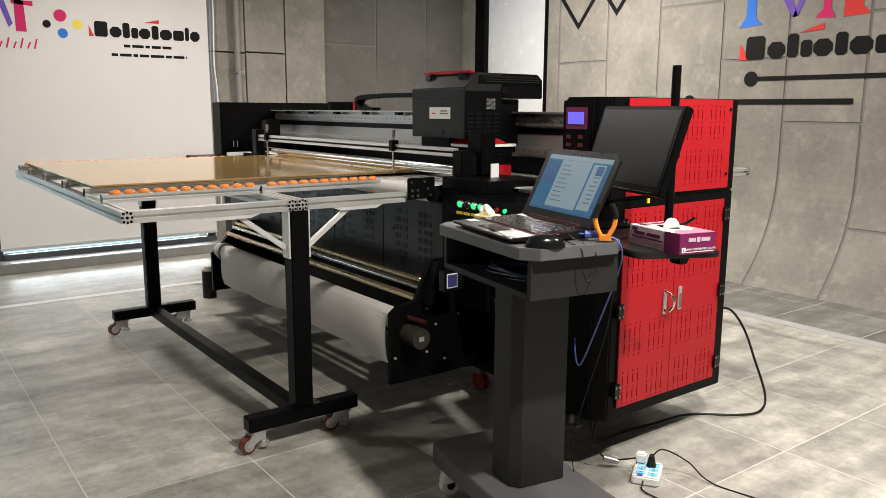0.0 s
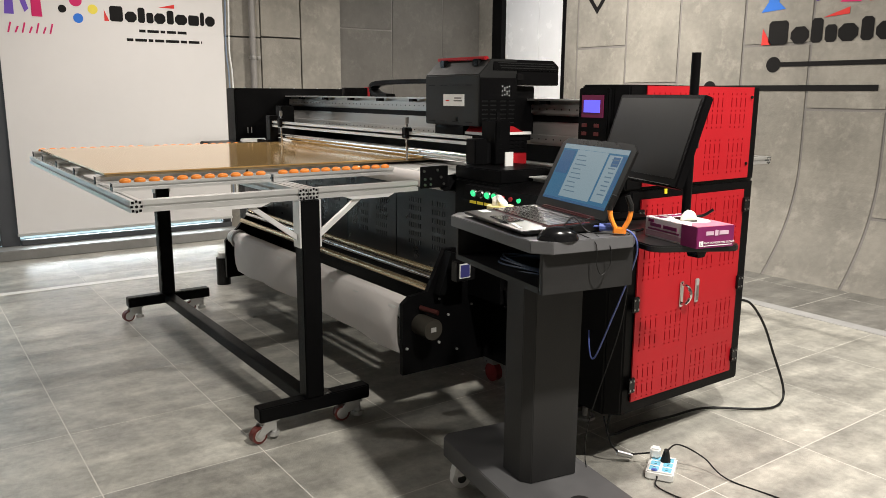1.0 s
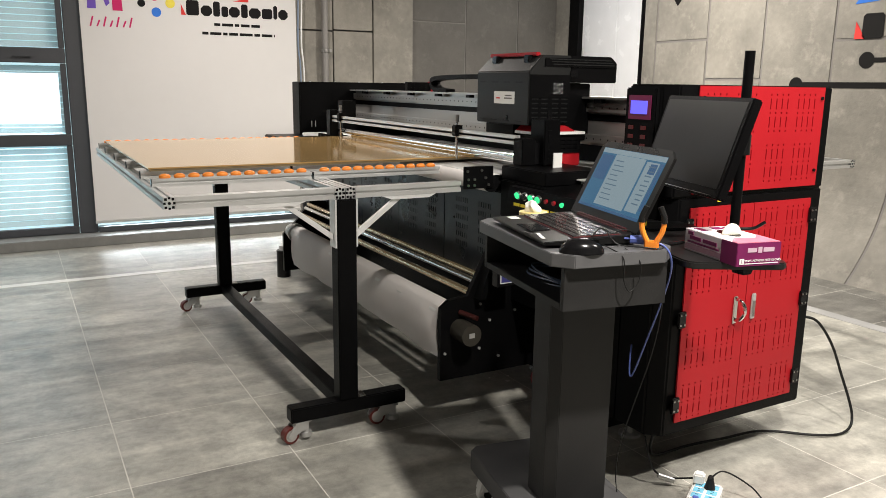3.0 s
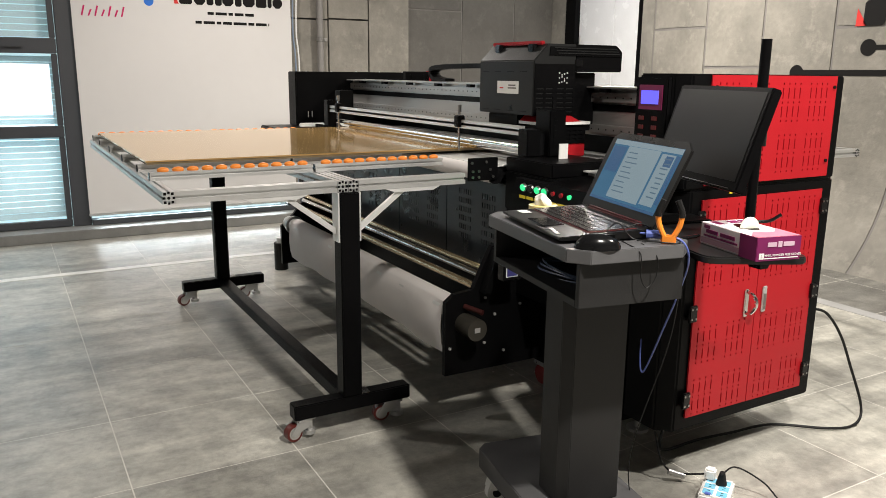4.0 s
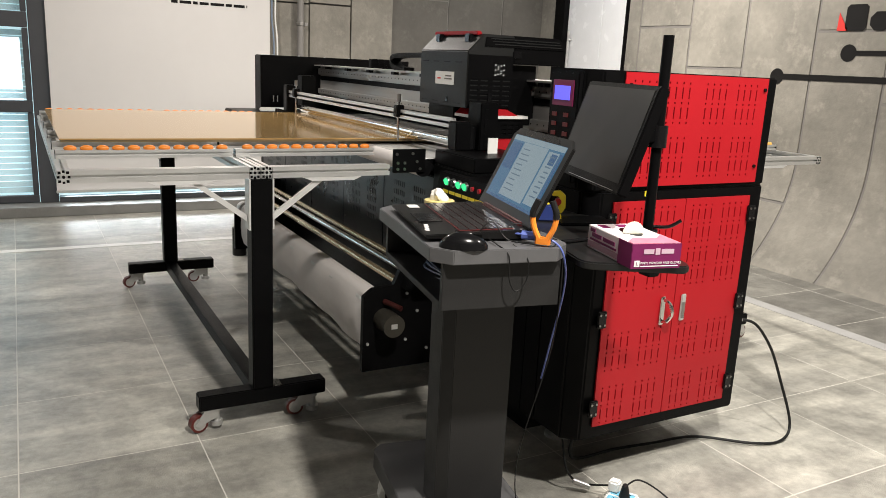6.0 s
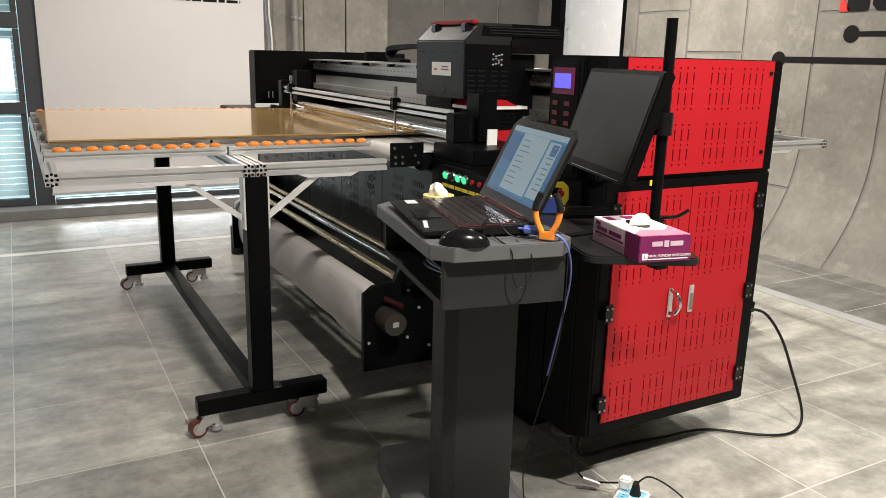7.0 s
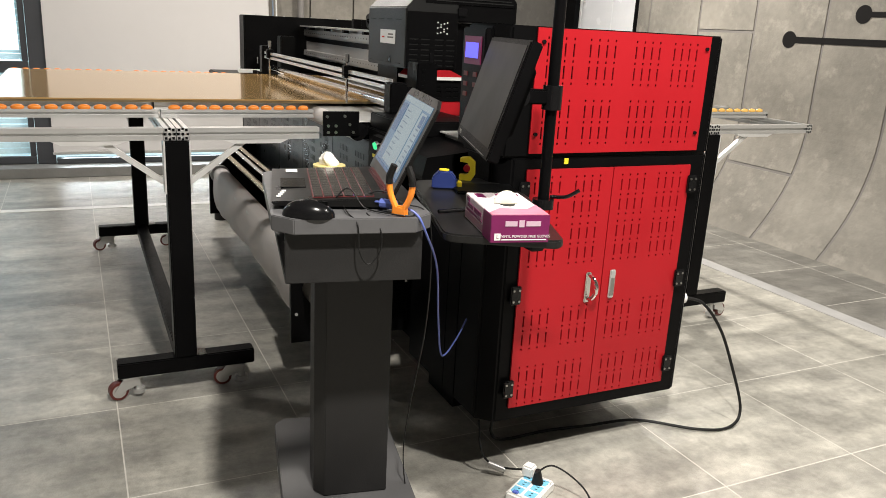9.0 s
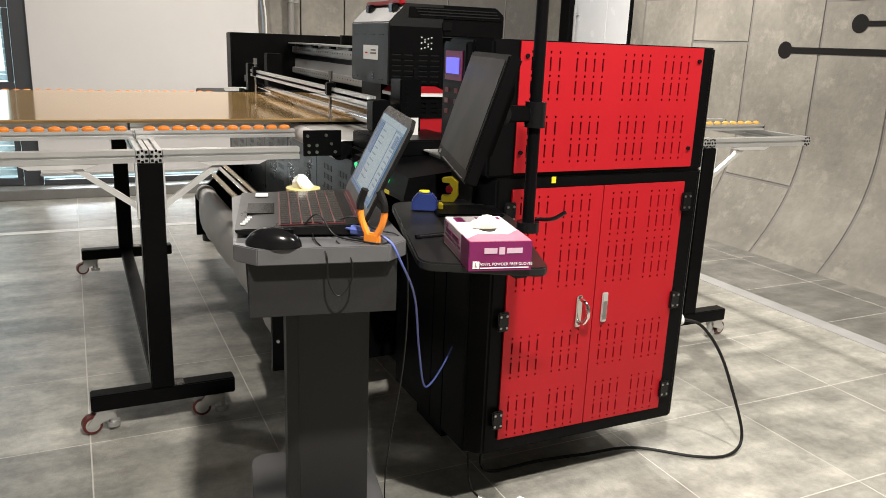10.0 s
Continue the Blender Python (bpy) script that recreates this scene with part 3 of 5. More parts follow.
def cab_door(x0, x1, label, groups, hinge_x):
    zs = dot_dash((0.992, 0.84, 0.562, 0.37))
    d = part("door", slotted(x0, x1, 0.228, 1.014, 0.006, slot_groups(groups, 4, 0.0298, 0.0055), zs, 0.004), RED, pr, label)
    for z in (0.30, 0.62, 0.95):
        h = part("hinge", box(hinge_x - 0.018, hinge_x + 0.018, -0.008, 0.004, z - 0.03, z + 0.03, 0.003), BLACK_GLOSS, d)
        for dx in (-0.01, 0.01):
            for dz in (-0.018, 0.018):
                part("hinge_screw", cyl((hinge_x + dx, -0.008, z + dz), (hinge_x + dx, -0.0105, z + dz), 0.004, seg=8), STEEL, h)
    return d


dl = cab_door(0.012, 0.327, "red slotted steel door with a chrome cup handle", (0.087, 0.2355), 0.002)
dr = cab_door(0.331, 0.642, "red slotted steel door", (0.411, 0.5575), 0.65)
part("handle_plate", box(0.262, 0.283, -0.004, 0.004, 0.57, 0.673, 0.003), CHROME, dl)
part("handle", tube([(0.274, -0.004, 0.662), (0.277, -0.022, 0.657), (0.281, -0.036, 0.638), (0.281, -0.036, 0.612), (0.277, -0.022, 0.589), (0.274, -0.004, 0.583)], 0.0065), CHROME, dl, smooth=True)
hp = part("handle_plate", box(0.358, 0.38, -0.004, 0.004, 0.575, 0.673, 0.003), ALU, dr)
part("recess", box(0.362, 0.376, -0.0052, -0.0041, 0.585, 0.645), STEEL, hp)
part("warning_label", box(0.143, 0.157, 0.008, 0.0115, 1.028, 1.046), YELLOW, pr, "small yellow warning sticker")
# control panel on the side of the upper cabinet
VIOLET = mat("violet_surround", (0.16, 0.012, 0.06), 0.4, vary=0.05)
LCD = mat("lit_display", (0.1, 0.1, 0.3), 0.3, vary=0, emit=(0.12, 0.1, 1.0), power=1.1)
cp = part("control_panel", box(-0.125, -0.105, 0.065, 0.21, 1.07, 1.415, 0.004), BLACK, pr, "black keypad panel with lit blue display")
part("display_surround", box(-0.128, -0.125, 0.085, 0.19, 1.31, 1.39), VIOLET, cp)
part("display", box(-0.1305, -0.128, 0.1, 0.178, 1.328, 1.372), LCD, cp, "lit blue-violet display")
for r in range(3):
    for y in (0.105, 0.165):
        part("key", box(-0.128, -0.125, y, y + 0.022, 1.275 - r * 0.03, 1.288 - r * 0.03), KEY_RED, cp)
part("dial", cyl((-0.125, 0.135, 1.16), (-0.1275, 0.135, 1.16), 0.034, seg=24), KEY_RED, cp)

# body under the bed
part("body", box(-0.14, 0.95, 0.62, 3.6, 0.5, 0.96), BLACK, pr)
part("base_beam", box(0.0, 0.8, 0.62, 3.5, 0.16, 0.5), BLACK, pr)
y = 0.93
for k in range(5):
    w = 0.52
    pan = slotted(0.004, w - 0.004, 0.52, 0.955, 0.004, slot_groups((w * 0.33, w * 0.72), 6, 0.02, 0.006), [(0.66 + i * 0.042, 0.685 + i * 0.042) for i in range(6)], 0.0)
    bmesh.ops.transform(pan, matrix=pose(-0.145, y + w, 0, 0, 0, -90), verts=pan.verts[:])
    part("front_panel", pan, STEEL_BLUE, pr, "slotted dark slate sheet panel")
    y += w
for y0, y1 in ((0.62, 0.93), ):
    part("side_cover", box(-0.16, 0.1, y0, y1 - 0.003, 0.86, 1.02, 0.004), CHARCOAL, pr)
# bed with rounded black infeed edge
part("bed", box(-0.2, 0.95, 0.95, 3.45, 0.965, 1.03, 0.02, seg=3), BLACK_GLOSS, pr)
part("bed_belt", box(-0.2, 0.9, 0.96, 3.44, 1.0345, 1.038), mat("white_bed_belt", (0.8, 0.8, 0.78), 0.25, vary=0.05), pr, "glossy white bed belt")
part("roller_cap", cyl((-0.2, 0.938, 1.0), (-0.2, 0.9495, 1.0), 0.036, seg=24), BLACK_GLOSS, pr, smooth=True)
part("infeed_roller", cyl((-0.2, 0.95, 1.0), (-0.2, 3.45, 1.0), 0.036, seg=32), PAPER, pr, smooth=True)
# front bars
part("front_bar", rail("y", 0.93, 3.13, -0.075, 1.185, 0.022, 0.04), ALU, pr, "pale aluminium bar across the bed")
part("pressure_bar", cyl((-0.03, 0.93, 1.105), (-0.03, 3.2, 1.105), 0.016), CHROME, pr, smooth=True)
part("pressure_bar", cyl((0.03, 0.93, 1.08), (0.03, 3.2, 1.08), 0.014), CHROME, pr, smooth=True)
part("chrome_rail", box(0.1, 0.14, 0.4, 3.4, 1.06, 1.075), STEEL, pr)
for y in (1.443, 2.98):
    p = part("sensor_pin", cyl((-0.085, y, 1.06), (-0.085, y, 1.275), 0.006), CHROME, pr, smooth=True)
    part("pin_clamp", box(-0.105, -0.065, y - 0.022, y + 0.018, 1.17, 1.225, 0.004), BLACK, p)
    part("pin_knob", cyl((-0.085, y, 1.24), (-0.085, y, 1.275), 0.01), STEEL, p)
# gantry beam
BX = 0.38
gb = part("gantry_beam", box(BX, BX + 0.16, 0.25, 3.83, 1.15, 1.37), BEAM, pr, "brushed aluminium gantry beam")
for z0, z1, d in ((1.30, 1.345, 0.02), (1.16, 1.20, 0.02)):
    part("linear_guide", box(BX - d, BX, 0.25, 3.83, z0, z1, 0.003), BEAM, gb)
part("beam_lip", box(BX - 0.05, BX, 0.25, 3.83, 1.362, 1.37), BEAM, gb)
part("beam_groove", box(BX - 0.003, BX, 0.25, 3.83, 1.262, 1.292), BLACK, gb)
for k in range(9):
    part("clip", box(BX - 0.054, BX - 0.02, 0.5 + k * 0.38, 0.54 + k * 0.38, 1.345, 1.362), BLACK, gb)
holes = bmesh.new()
for k in range(70):
    for z in (1.322, 1.18):
        cyl((BX - 0.0205, 0.3 + k * 0.05, z), (BX - 0.0215, 0.3 + k * 0.05, z), 0.004, holes, seg=6)
tagged(part("bolt_holes", holes, BLACK, gb), kind="stuff")
# far end housing
part("end_housing", box(-0.07, 1.12, 3.84, 4.0, 1.03, 1.425, 0.004), BLACK, pr)
part("end_edge", box(-0.0745, -0.07, 3.845, 3.995, 1.03, 1.42), CHARCOAL, pr)
part("end_base", box(-0.3, 0.9, 3.3, 4.0, 0.97, 1.03, 0.006), BLACK, pr)
part("end_leg", box(-0.05, 0.8, 3.45, 3.9, 0.05, 0.97, 0.006), BLACK, pr)
part("end_motor", box(0.06, 0.16, 3.3, 3.4, 1.04, 1.3, 0.005), CHARCOAL, pr)
part("tool_arm", box(-0.2, -0.02, 3.4, 3.43, 1.05, 1.075, 0.006), WHITE, pr, "white lever")
for y in (3.15, 3.2, 3.25, 3.3):
    part("pinch_knob", cyl((-0.11, y, 1.03), (-0.11, y, 1.075), 0.016), BLACK_GLOSS, pr, smooth=True)
part("bar_bracket", box(-0.1, -0.04, 3.13, 3.2, 1.03, 1.24, 0.004), BLACK, pr)
part("rear_beam_cover", box(0.62, 0.7, 0.6, 3.84, 1.03, 1.3), BLACK, pr)

# carriage, parked along the beam
CY0, CY1 = 0.962, 1.392
car = part("carriage", prism([(-0.005, 1.245), (-0.005, 1.478), (0.068, 1.55), (0.222, 1.55), (0.222, 1.245)], CY0, CY1, "y", bevel=0.004), CARRIAGE, pr, "charcoal print carriage cover")
sl = slotted(0.0, 0.218, 1.25, 1.465, 0.003, slot_groups((0.055, 0.165), 2, 0.05, 0.038), [(1.258 + i * 0.02, 1.264 + i * 0.02) for i in range(6)], CY0 - 0.0035)
part("side_cover", sl, BLACK, car, "black vented side plate")
hc = part("head_cover", prism([(0.2225, 1.55), (0.455, 1.55), (0.49, 1.522), (0.49, 1.433), (0.2225, 1.433)], CY0 + 0.002, CY1 - 0.002, "y", bevel=0.004), BLACK, car, "black overhanging head cover")
part("side_strip", prism([(0.078, 1.538), (0.075, 1.5), (0.48, 1.5), (0.48, 1.522), (0.452, 1.543)], CY0 - 0.0035, CY0 - 0.0005, "y"), BLACK, car)
for k in range(3):
    part("vent_rib", box(0.1 + 0.01 * k, 0.45 + 0.008 * k, CY0 - 0.0065, CY0 - 0.0037, 1.531 - k * 0.011, 1.535 - k * 0.011), CARRIAGE, car)
for k in range(12):
    x, z = 0.13 + 0.014 * (k % 4), 1.385 + 0.017 * (k // 4) + 0.004 * (k % 3)
    part("indicator_dot", cyl((x, CY0 - 0.0036, z), (x, CY0 - 0.0052, z), 0.0032, seg=6), WHITE, car)
part("side_port", box(0.215, 0.258, CY0 - 0.006, CY0 + 0.0015, 1.455, 1.487, 0.003), BLACK_GLOSS, car)
part("cable_slot", box(0.1, 0.118, CY0 - 0.0055, CY0 - 0.0036, 1.25, 1.31), BLACK_GLOSS, car)
part("beam_mount", box(0.223, 0.378, CY0 + 0.05, CY1 - 0.05, 1.17, 1.43, 0.004), BLACK, car)
vb = slotted(0.56, 0.75, 1.365, 1.432, 0.004, slot_groups((0.6, 0.645, 0.69, 0.73), 1, 0.03, 0.03), [(1.376 + i * 0.016, 1.383 + i * 0.016) for i in range(4)], 3.286)
vt = part("vent_grille", vb, BLACK, pr, "black vented block with a red edge at the beam's end")
part("vent_back", box(0.56, 0.75, 3.295, 3.33, 1.365, 1.432), CHARCOAL, vt)
part("vent_edge", box(0.7505, 0.768, 3.284, 3.332, 1.36, 1.436), RED, vt, "red edge strip")
part("vent_post", box(0.62, 0.7, 3.3, 3.325, 1.3, 1.365), BLACK, vt)
for k in range(6):
    part("edge_screw", cyl((0.02 + 0.2 * k, 3.86, 1.425), (0.02 + 0.2 * k, 3.86, 1.43), 0.006, seg=8), ZINC, pr)
for x in (0.02, 0.05):
    part("end_led", cyl((x, 3.838, 1.09), (x, 3.838, 1.135), 0.004, seg=8), ZINC, pr)
part("lid_trim", box(0.05, 0.075, CY0 + 0.03, CY1 - 0.02, 1.546, 1.562, 0.004), RED, car, "red lid edge")
for y in (CY0 + 0.08, CY1 - 0.09):
    part("latch", box(0.03, 0.06, y - 0.02, y + 0.02, 1.515, 1.55, 0.004), BLACK_GLOSS, car)
npl = part("name_plate", box(-0.0085, -0.0055, 1.07, 1.235, 1.335, 1.39), WHITE, car, "pale maker's plate with grey bars")
for k, (a, b, m) in enumerate(((1.085, 1.15, 0), (1.09, 1.145, 0), (1.185, 1.215, 1))):
    part("plate_line", box(-0.0092, -0.0086, a, b, 1.357 + (k % 2) * 0.012, 1.363 + (k % 2) * 0.012), INK_RED if m else JOINT, npl)
for k in range(8):
    part("front_vent", box(-0.0068, -0.0052, CY0 + 0.05 + 0.1 * (k % 4), CY0 + 0.1 + 0.1 * (k % 4), 1.43 - 0.17 * (k // 4), 1.4335 - 0.17 * (k // 4)), BLACK, car)
part("keyhole", box(-0.0068, -0.0052, 1.12, 1.135, 1.265, 1.285, 0.001), BLACK_GLOSS, car)
part("lower_skirt", box(0.03, 0.222, CY0 + 0.16, CY1 - 0.03, 1.15, 1.244, 0.004), BLACK, car)
LY = CY0 - 0.006
lampu = part("curing_lamp", box(0.05, 0.29, LY, LY + 0.15, 1.06, 1.118, 0.005), RED, pr, "red and black curing lamp housing")
part("lamp_cap", prism([(0.03, 1.217), (0.06, 1.243), (0.19, 1.243), (0.25, 1.217)], LY - 0.012, LY + 0.15, "y"), RED, lampu)
part("lamp_band", box(0.03, 0.3, LY - 0.016, LY + 0.155, 1.204, 1.2165), WHITE, lampu)
gr = slotted(0.052, 0.288, 1.1185, 1.2035, 0.004, slot_groups((0.11, 0.225), 3, 0.034, 0.024), [(1.135 + i * 0.018, 1.142 + i * 0.018) for i in range(3)], LY)
part("lamp_grille", gr, BLACK, lampu)
part("lamp_body", box(0.054, 0.286, LY + 0.0045, LY + 0.15, 1.1185, 1.2035), BLACK, lampu)
chain = bmesh.new()
line = smooth_line([(0.5, 2.55, 1.375), (0.5, 2.7, 1.385), (0.5, 2.76, 1.42), (0.5, 2.7, 1.456), (0.5, 2.3, 1.466), (0.5, 1.8, 1.462), (0.5, 1.39, 1.458)], 12)
for a, b in zip(line[::1], line[1::1]):
    d = (b - a)
    bb = box(-0.035, 0.035, -d.length / 2, d.length / 2 - 0.001, -0.014, 0.014)
    merge(chain, bb, Matrix.Translation((a + b) / 2) @ d.to_track_quat("Y", "Z").to_matrix().to_4x4())
part("cable_chain", chain, BLACK, pr, "black plastic drag chain")

# near end: bracket plates, blocks, console
part("bracket_plate", box(-0.345, -0.2, 0.925, 0.935, 0.985, 1.08, 0.002), BLACK, pr)
for x, z in ((-0.325, 1.0), (-0.295, 1.0), (-0.325, 1.025), (-0.295, 1.025), (-0.33, 1.06), (-0.26, 1.062), (-0.24, 1.03), (-0.225, 1.0)):
    part("screw", cyl((x, 0.925, z), (x, 0.92, z), 0.006, seg=8), STEEL, pr)
part("near_housing", box(-0.15, 0.16, 0.62, 0.94, 1.021, 1.078, 0.004), BLACK, pr)
part("bar_end_block", box(-0.10, -0.03, 0.86, 0.93, 1.08, 1.195, 0.004), BLACK, pr)
part("bar_end_block", box(-0.03, 0.0, 0.87, 0.92, 1.08, 1.18, 0.004), BLACK_GLOSS, pr)
tw = part("cable_tower", box(0.0, 0.085, 0.84, 0.945, 1.079, 1.275, 0.004), BLACK, pr)
for k in range(8):
    part("tower_hole", box(0.02, 0.035, 0.838, 0.84, 1.1 + k * 0.02, 1.11 + k * 0.02), CHARCOAL, tw)
part("clip_card", box(-0.0, 0.045, 0.77, 0.775, 1.078, 1.14), WHITE, pr, "small white card")
con = part("button_console", prism([(-0.2, 0.93), (-0.2, 0.945), (-0.185, 1.005), (0.05, 1.03), (0.05, 0.93)], 0.3, 0.615 + 0.2, "y"), BLACK, pr, "black console with lit green buttons")
GREEN = mat("lit_green_button", (0.02, 0.3, 0.1), 0.3, vary=0, emit=(0.05, 1.0, 0.35), power=0.9)
for k in range(4):
    y = 0.74 - k * 0.047
    part("button_ring", cyl((-0.19, y, 0.977), (-0.2, y, 0.975), 0.017, seg=20), STEEL, con)
    part("button", cyl((-0.2, y, 0.9755), (-0.206, y, 0.974), 0.013, seg=20), GREEN if k != 1 else BLACK_GLOSS, con, "lit green push button" if k != 1 else "")
for k in range(3):
    part("indicator", cyl((-0.19, 0.55 - k * 0.05, 0.975), (-0.2, 0.55 - k * 0.05, 0.974), 0.009, seg=12), RED_DARK if k < 2 else GREEN, con)
for k in range(7):
    part("yellow_tag", box(-0.2035, -0.201, 0.72 - k * 0.05, 0.76 - k * 0.05, 0.932, 0.944), YELLOW, con)

# take-up unit
tk = part("take_up_plate", prism([(-0.49, 0.18), (-0.49, 0.5), (-0.45, 0.53), (-0.36, 0.54), (-0.27, 0.72), (-0.2, 0.72), (0.0, 0.55), (0.0, 0.18)], 0.85, 0.875, "y"), BLACK, pr, "black take-up side plate")
part("take_up_plate", prism([(-0.45, 0.165), (-0.45, 0.42), (-0.36, 0.5), (-0.25, 0.64), (0.0, 0.6), (0.0, 0.165)], 3.12, 3.145, "y"), BLACK, pr)
part("take_up_rear_plate", box(-0.05, 0.0, 0.876, 3.119, 0.2, 0.52), BLACK, pr)
web = bmesh.new()
outline = [(-0.40 + 0.05 * math.cos(a), 0.445 + 0.05 * math.sin(a)) for a in [math.pi * k / 10 for k in range(-2, 9)]]
prof = outline + [(-0.452, 0.42), (-0.455, 0.35), (-0.45, 0.29), (-0.437, 0.25)]
ny = 24
rows_ = []
for j in range(ny + 1):
    yy = 0.955 + (2.95 - 0.955) * j / ny
    sag = 0.006 * math.sin(j * 0.9) + 0.009 * math.sin(j * 0.33 + 1)
    rows_.append([web.verts.new((x + (0.004 * math.sin(j * 1.7) if i > 10 else 0), yy, z - (sag if i == len(prof) - 1 else 0))) for i, (x, z) in enumerate(prof)])
for a, b in zip(rows_, rows_[1:]):
    for i in range(len(prof) - 1):
        web.faces.new((a[i], a[i + 1], b[i + 1], b[i]))
got = bmesh.ops.extrude_face_region(web, geom=web.faces[:])
bmesh.ops.translate(web, vec=(0.003, 0, -0.001), verts=[g for g in got["geom"] if isinstance(g, bmesh.types.BMVert)])
part("paper_web", web, PAPER, pr, "white paper web hanging from the take-up roll", smooth=True)
part("take_up_roll", cyl((-0.40, 0.9, 0.445), (-0.40, 3.1, 0.445), 0.045, seg=20), WHITE, pr, smooth=True)
for y in (0.925, 3.0):
    part("roll_flange", cyl((-0.40, y - 0.012, 0.445), (-0.40, y + 0.012, 0.445), 0.06, seg=24), STEEL, pr, smooth=True)
for x, z, r, m in ((-0.33, 0.545, 0.016, BRASS), (-0.29, 0.585, 0.013, CHROME), (-0.27, 0.61, 0.013, BRASS)):
    part("guide_roller", cyl((x, 0.876, z), (x, 3.119, z), r, seg=16), m, pr, smooth=True)
part("motor", cyl((-0.40, 0.85, 0.4), (-0.40, 0.745, 0.4), 0.046, seg=24), mat("dark_motor_casting", (0.06, 0.055, 0.045), 0.4, 0.5), pr, "round dark gear motor", smooth=True)
part("motor_label", box(-0.413, -0.387, 0.743, 0.745, 0.39, 0.41), ZINC, pr)
for x, z in ((-0.47, 0.3), (-0.3, 0.3), (-0.2, 0.25), (-0.12, 0.45), (-0.25, 0.42), (-0.3, 0.5)):
    part("plate_bolt", cyl((x, 0.85, z), (x, 0.843, z), 0.006, seg=8), ZINC, pr)
part("damper", cyl((-0.40, 0.849, 0.475), (-0.36, 0.77, 0.462), 0.011, seg=16), mat("damper_red", (0.035, 0.007, 0.006), 0.5, vary=0.1, spec=0.3), pr, "dark red coil damper", smooth=True)
part("arm_strut", prism([(-0.33, 0.53), (-0.3, 0.53), (-0.245, 0.71), (-0.27, 0.715)], 0.80, 0.849, "y"), CHARCOAL, pr)
ts = part("touch_box", box(-0.30, -0.2, 0.715, 0.76, 0.6, 0.69, 0.004), BLACK_GLOSS, pr)
part("touch_border", box(-0.288, -0.232, 0.7125, 0.715, 0.616, 0.679), WHITE, ts, "white screen border")
part("touch_screen", box(-0.284, -0.236, 0.71, 0.7125, 0.621, 0.674), mat("dim_blue_screen", (0.03, 0.03, 0.09), 0.3, vary=0, emit=(0.05, 0.05, 0.25), power=0.2), ts, "small lit blue screen")
part("plate_handle", tube([(-0.12, 0.61, 0.57), (-0.125, 0.57, 0.56), (-0.125, 0.57, 0.5), (-0.12, 0.61, 0.49)], 0.007), CHROME, pr, smooth=True)
for x, y in ((0.6, 0.75), (0.1, 3.4), (0.6, 3.4)):
    c = part("caster_wheel", cyl((x, y - 0.018, 0.045), (x, y + 0.018, 0.045), 0.045, seg=24), MAROON, pr, "dark red caster wheel", smooth=True)
    part("caster_fork", box(x - 0.03, x + 0.03, y - 0.026, y + 0.026, 0.07, 0.16, 0.004), STEEL, c)


c = part("caster_wheel", cyl((0.088, 0.95, 0.046), (0.122, 0.95, 0.046), 0.046, seg=28), mat("caster_bright_red", (0.22, 0.015, 0.015), 0.4, vary=0.1), pr, "red caster wheel", smooth=True)
part("caster_fork", box(0.07, 0.14, 0.91, 0.99, 0.0935, 0.16, 0.004), STEEL, c)
for x, y in ((0.15, 0.37), (0.6, 0.37)):
    f = part("levelling_foot", cyl((x, y, 0.0), (x, y, 0.012), 0.045, seg=28), ZINC, pr, "round zinc levelling foot", smooth=True)
    part("foot_stem", cyl((x, y, 0.0125), (x, y, 0.0495), 0.012, seg=14), ZINC, f, smooth=True)


# ---------------------------------------------------------------- roller tables
def caster(x, y, z, parent, turn=0.0, wheel=MAROON, body=ZINC):
    """Fork caster with a levelling pad; (x, y, z) is the middle of its top plate."""
    m = pose(x, y, z, 0, 0, turn)

    def put(name, bm, material, up, smooth=False):
        bmesh.ops.transform(bm, matrix=m, verts=bm.verts[:])
        return part(name, bm, material, up, smooth=smooth)

    c = put("caster", box(-0.03, 0.045, -0.028, 0.028, -0.008, 0.0), body, parent)
    put("fork", prism([(0.03, -0.008), (-0.03, -0.008), (-0.062, -0.05), (-0.046, -0.064), (-0.012, -0.046), (0.03, -0.034)], -0.024, -0.019), body, c)
    put("fork", prism([(0.03, -0.008), (-0.03, -0.008), (-0.062, -0.05), (-0.046, -0.064), (-0.012, -0.046), (0.03, -0.034)], 0.019, 0.024), body, c)
    put("wheel", cyl((-0.042, -0.015, -0.052), (-0.042, 0.015, -0.052), 0.034, seg=24), wheel, c, True)
    put("hub", cyl((-0.042, -0.0165, -0.052), (-0.042, 0.0165, -0.052), 0.025, seg=16), body, c, True)
    put("pad_stem", cyl((0.03, 0, -0.008), (0.03, 0, -0.062), 0.015, seg=12), body, c, True)
    put("pad", cyl((0.03, 0, -0.074), (0.03, 0, -0.056), 0.025, seg=16), body, c, True)
    return c


TX, TY = -0.88, 2.0          # middle of the leg frame
EX, IN = -1.535, -0.36       # outer and inner ends
YN, YF = 0.945, 3.2          # near and far side rails


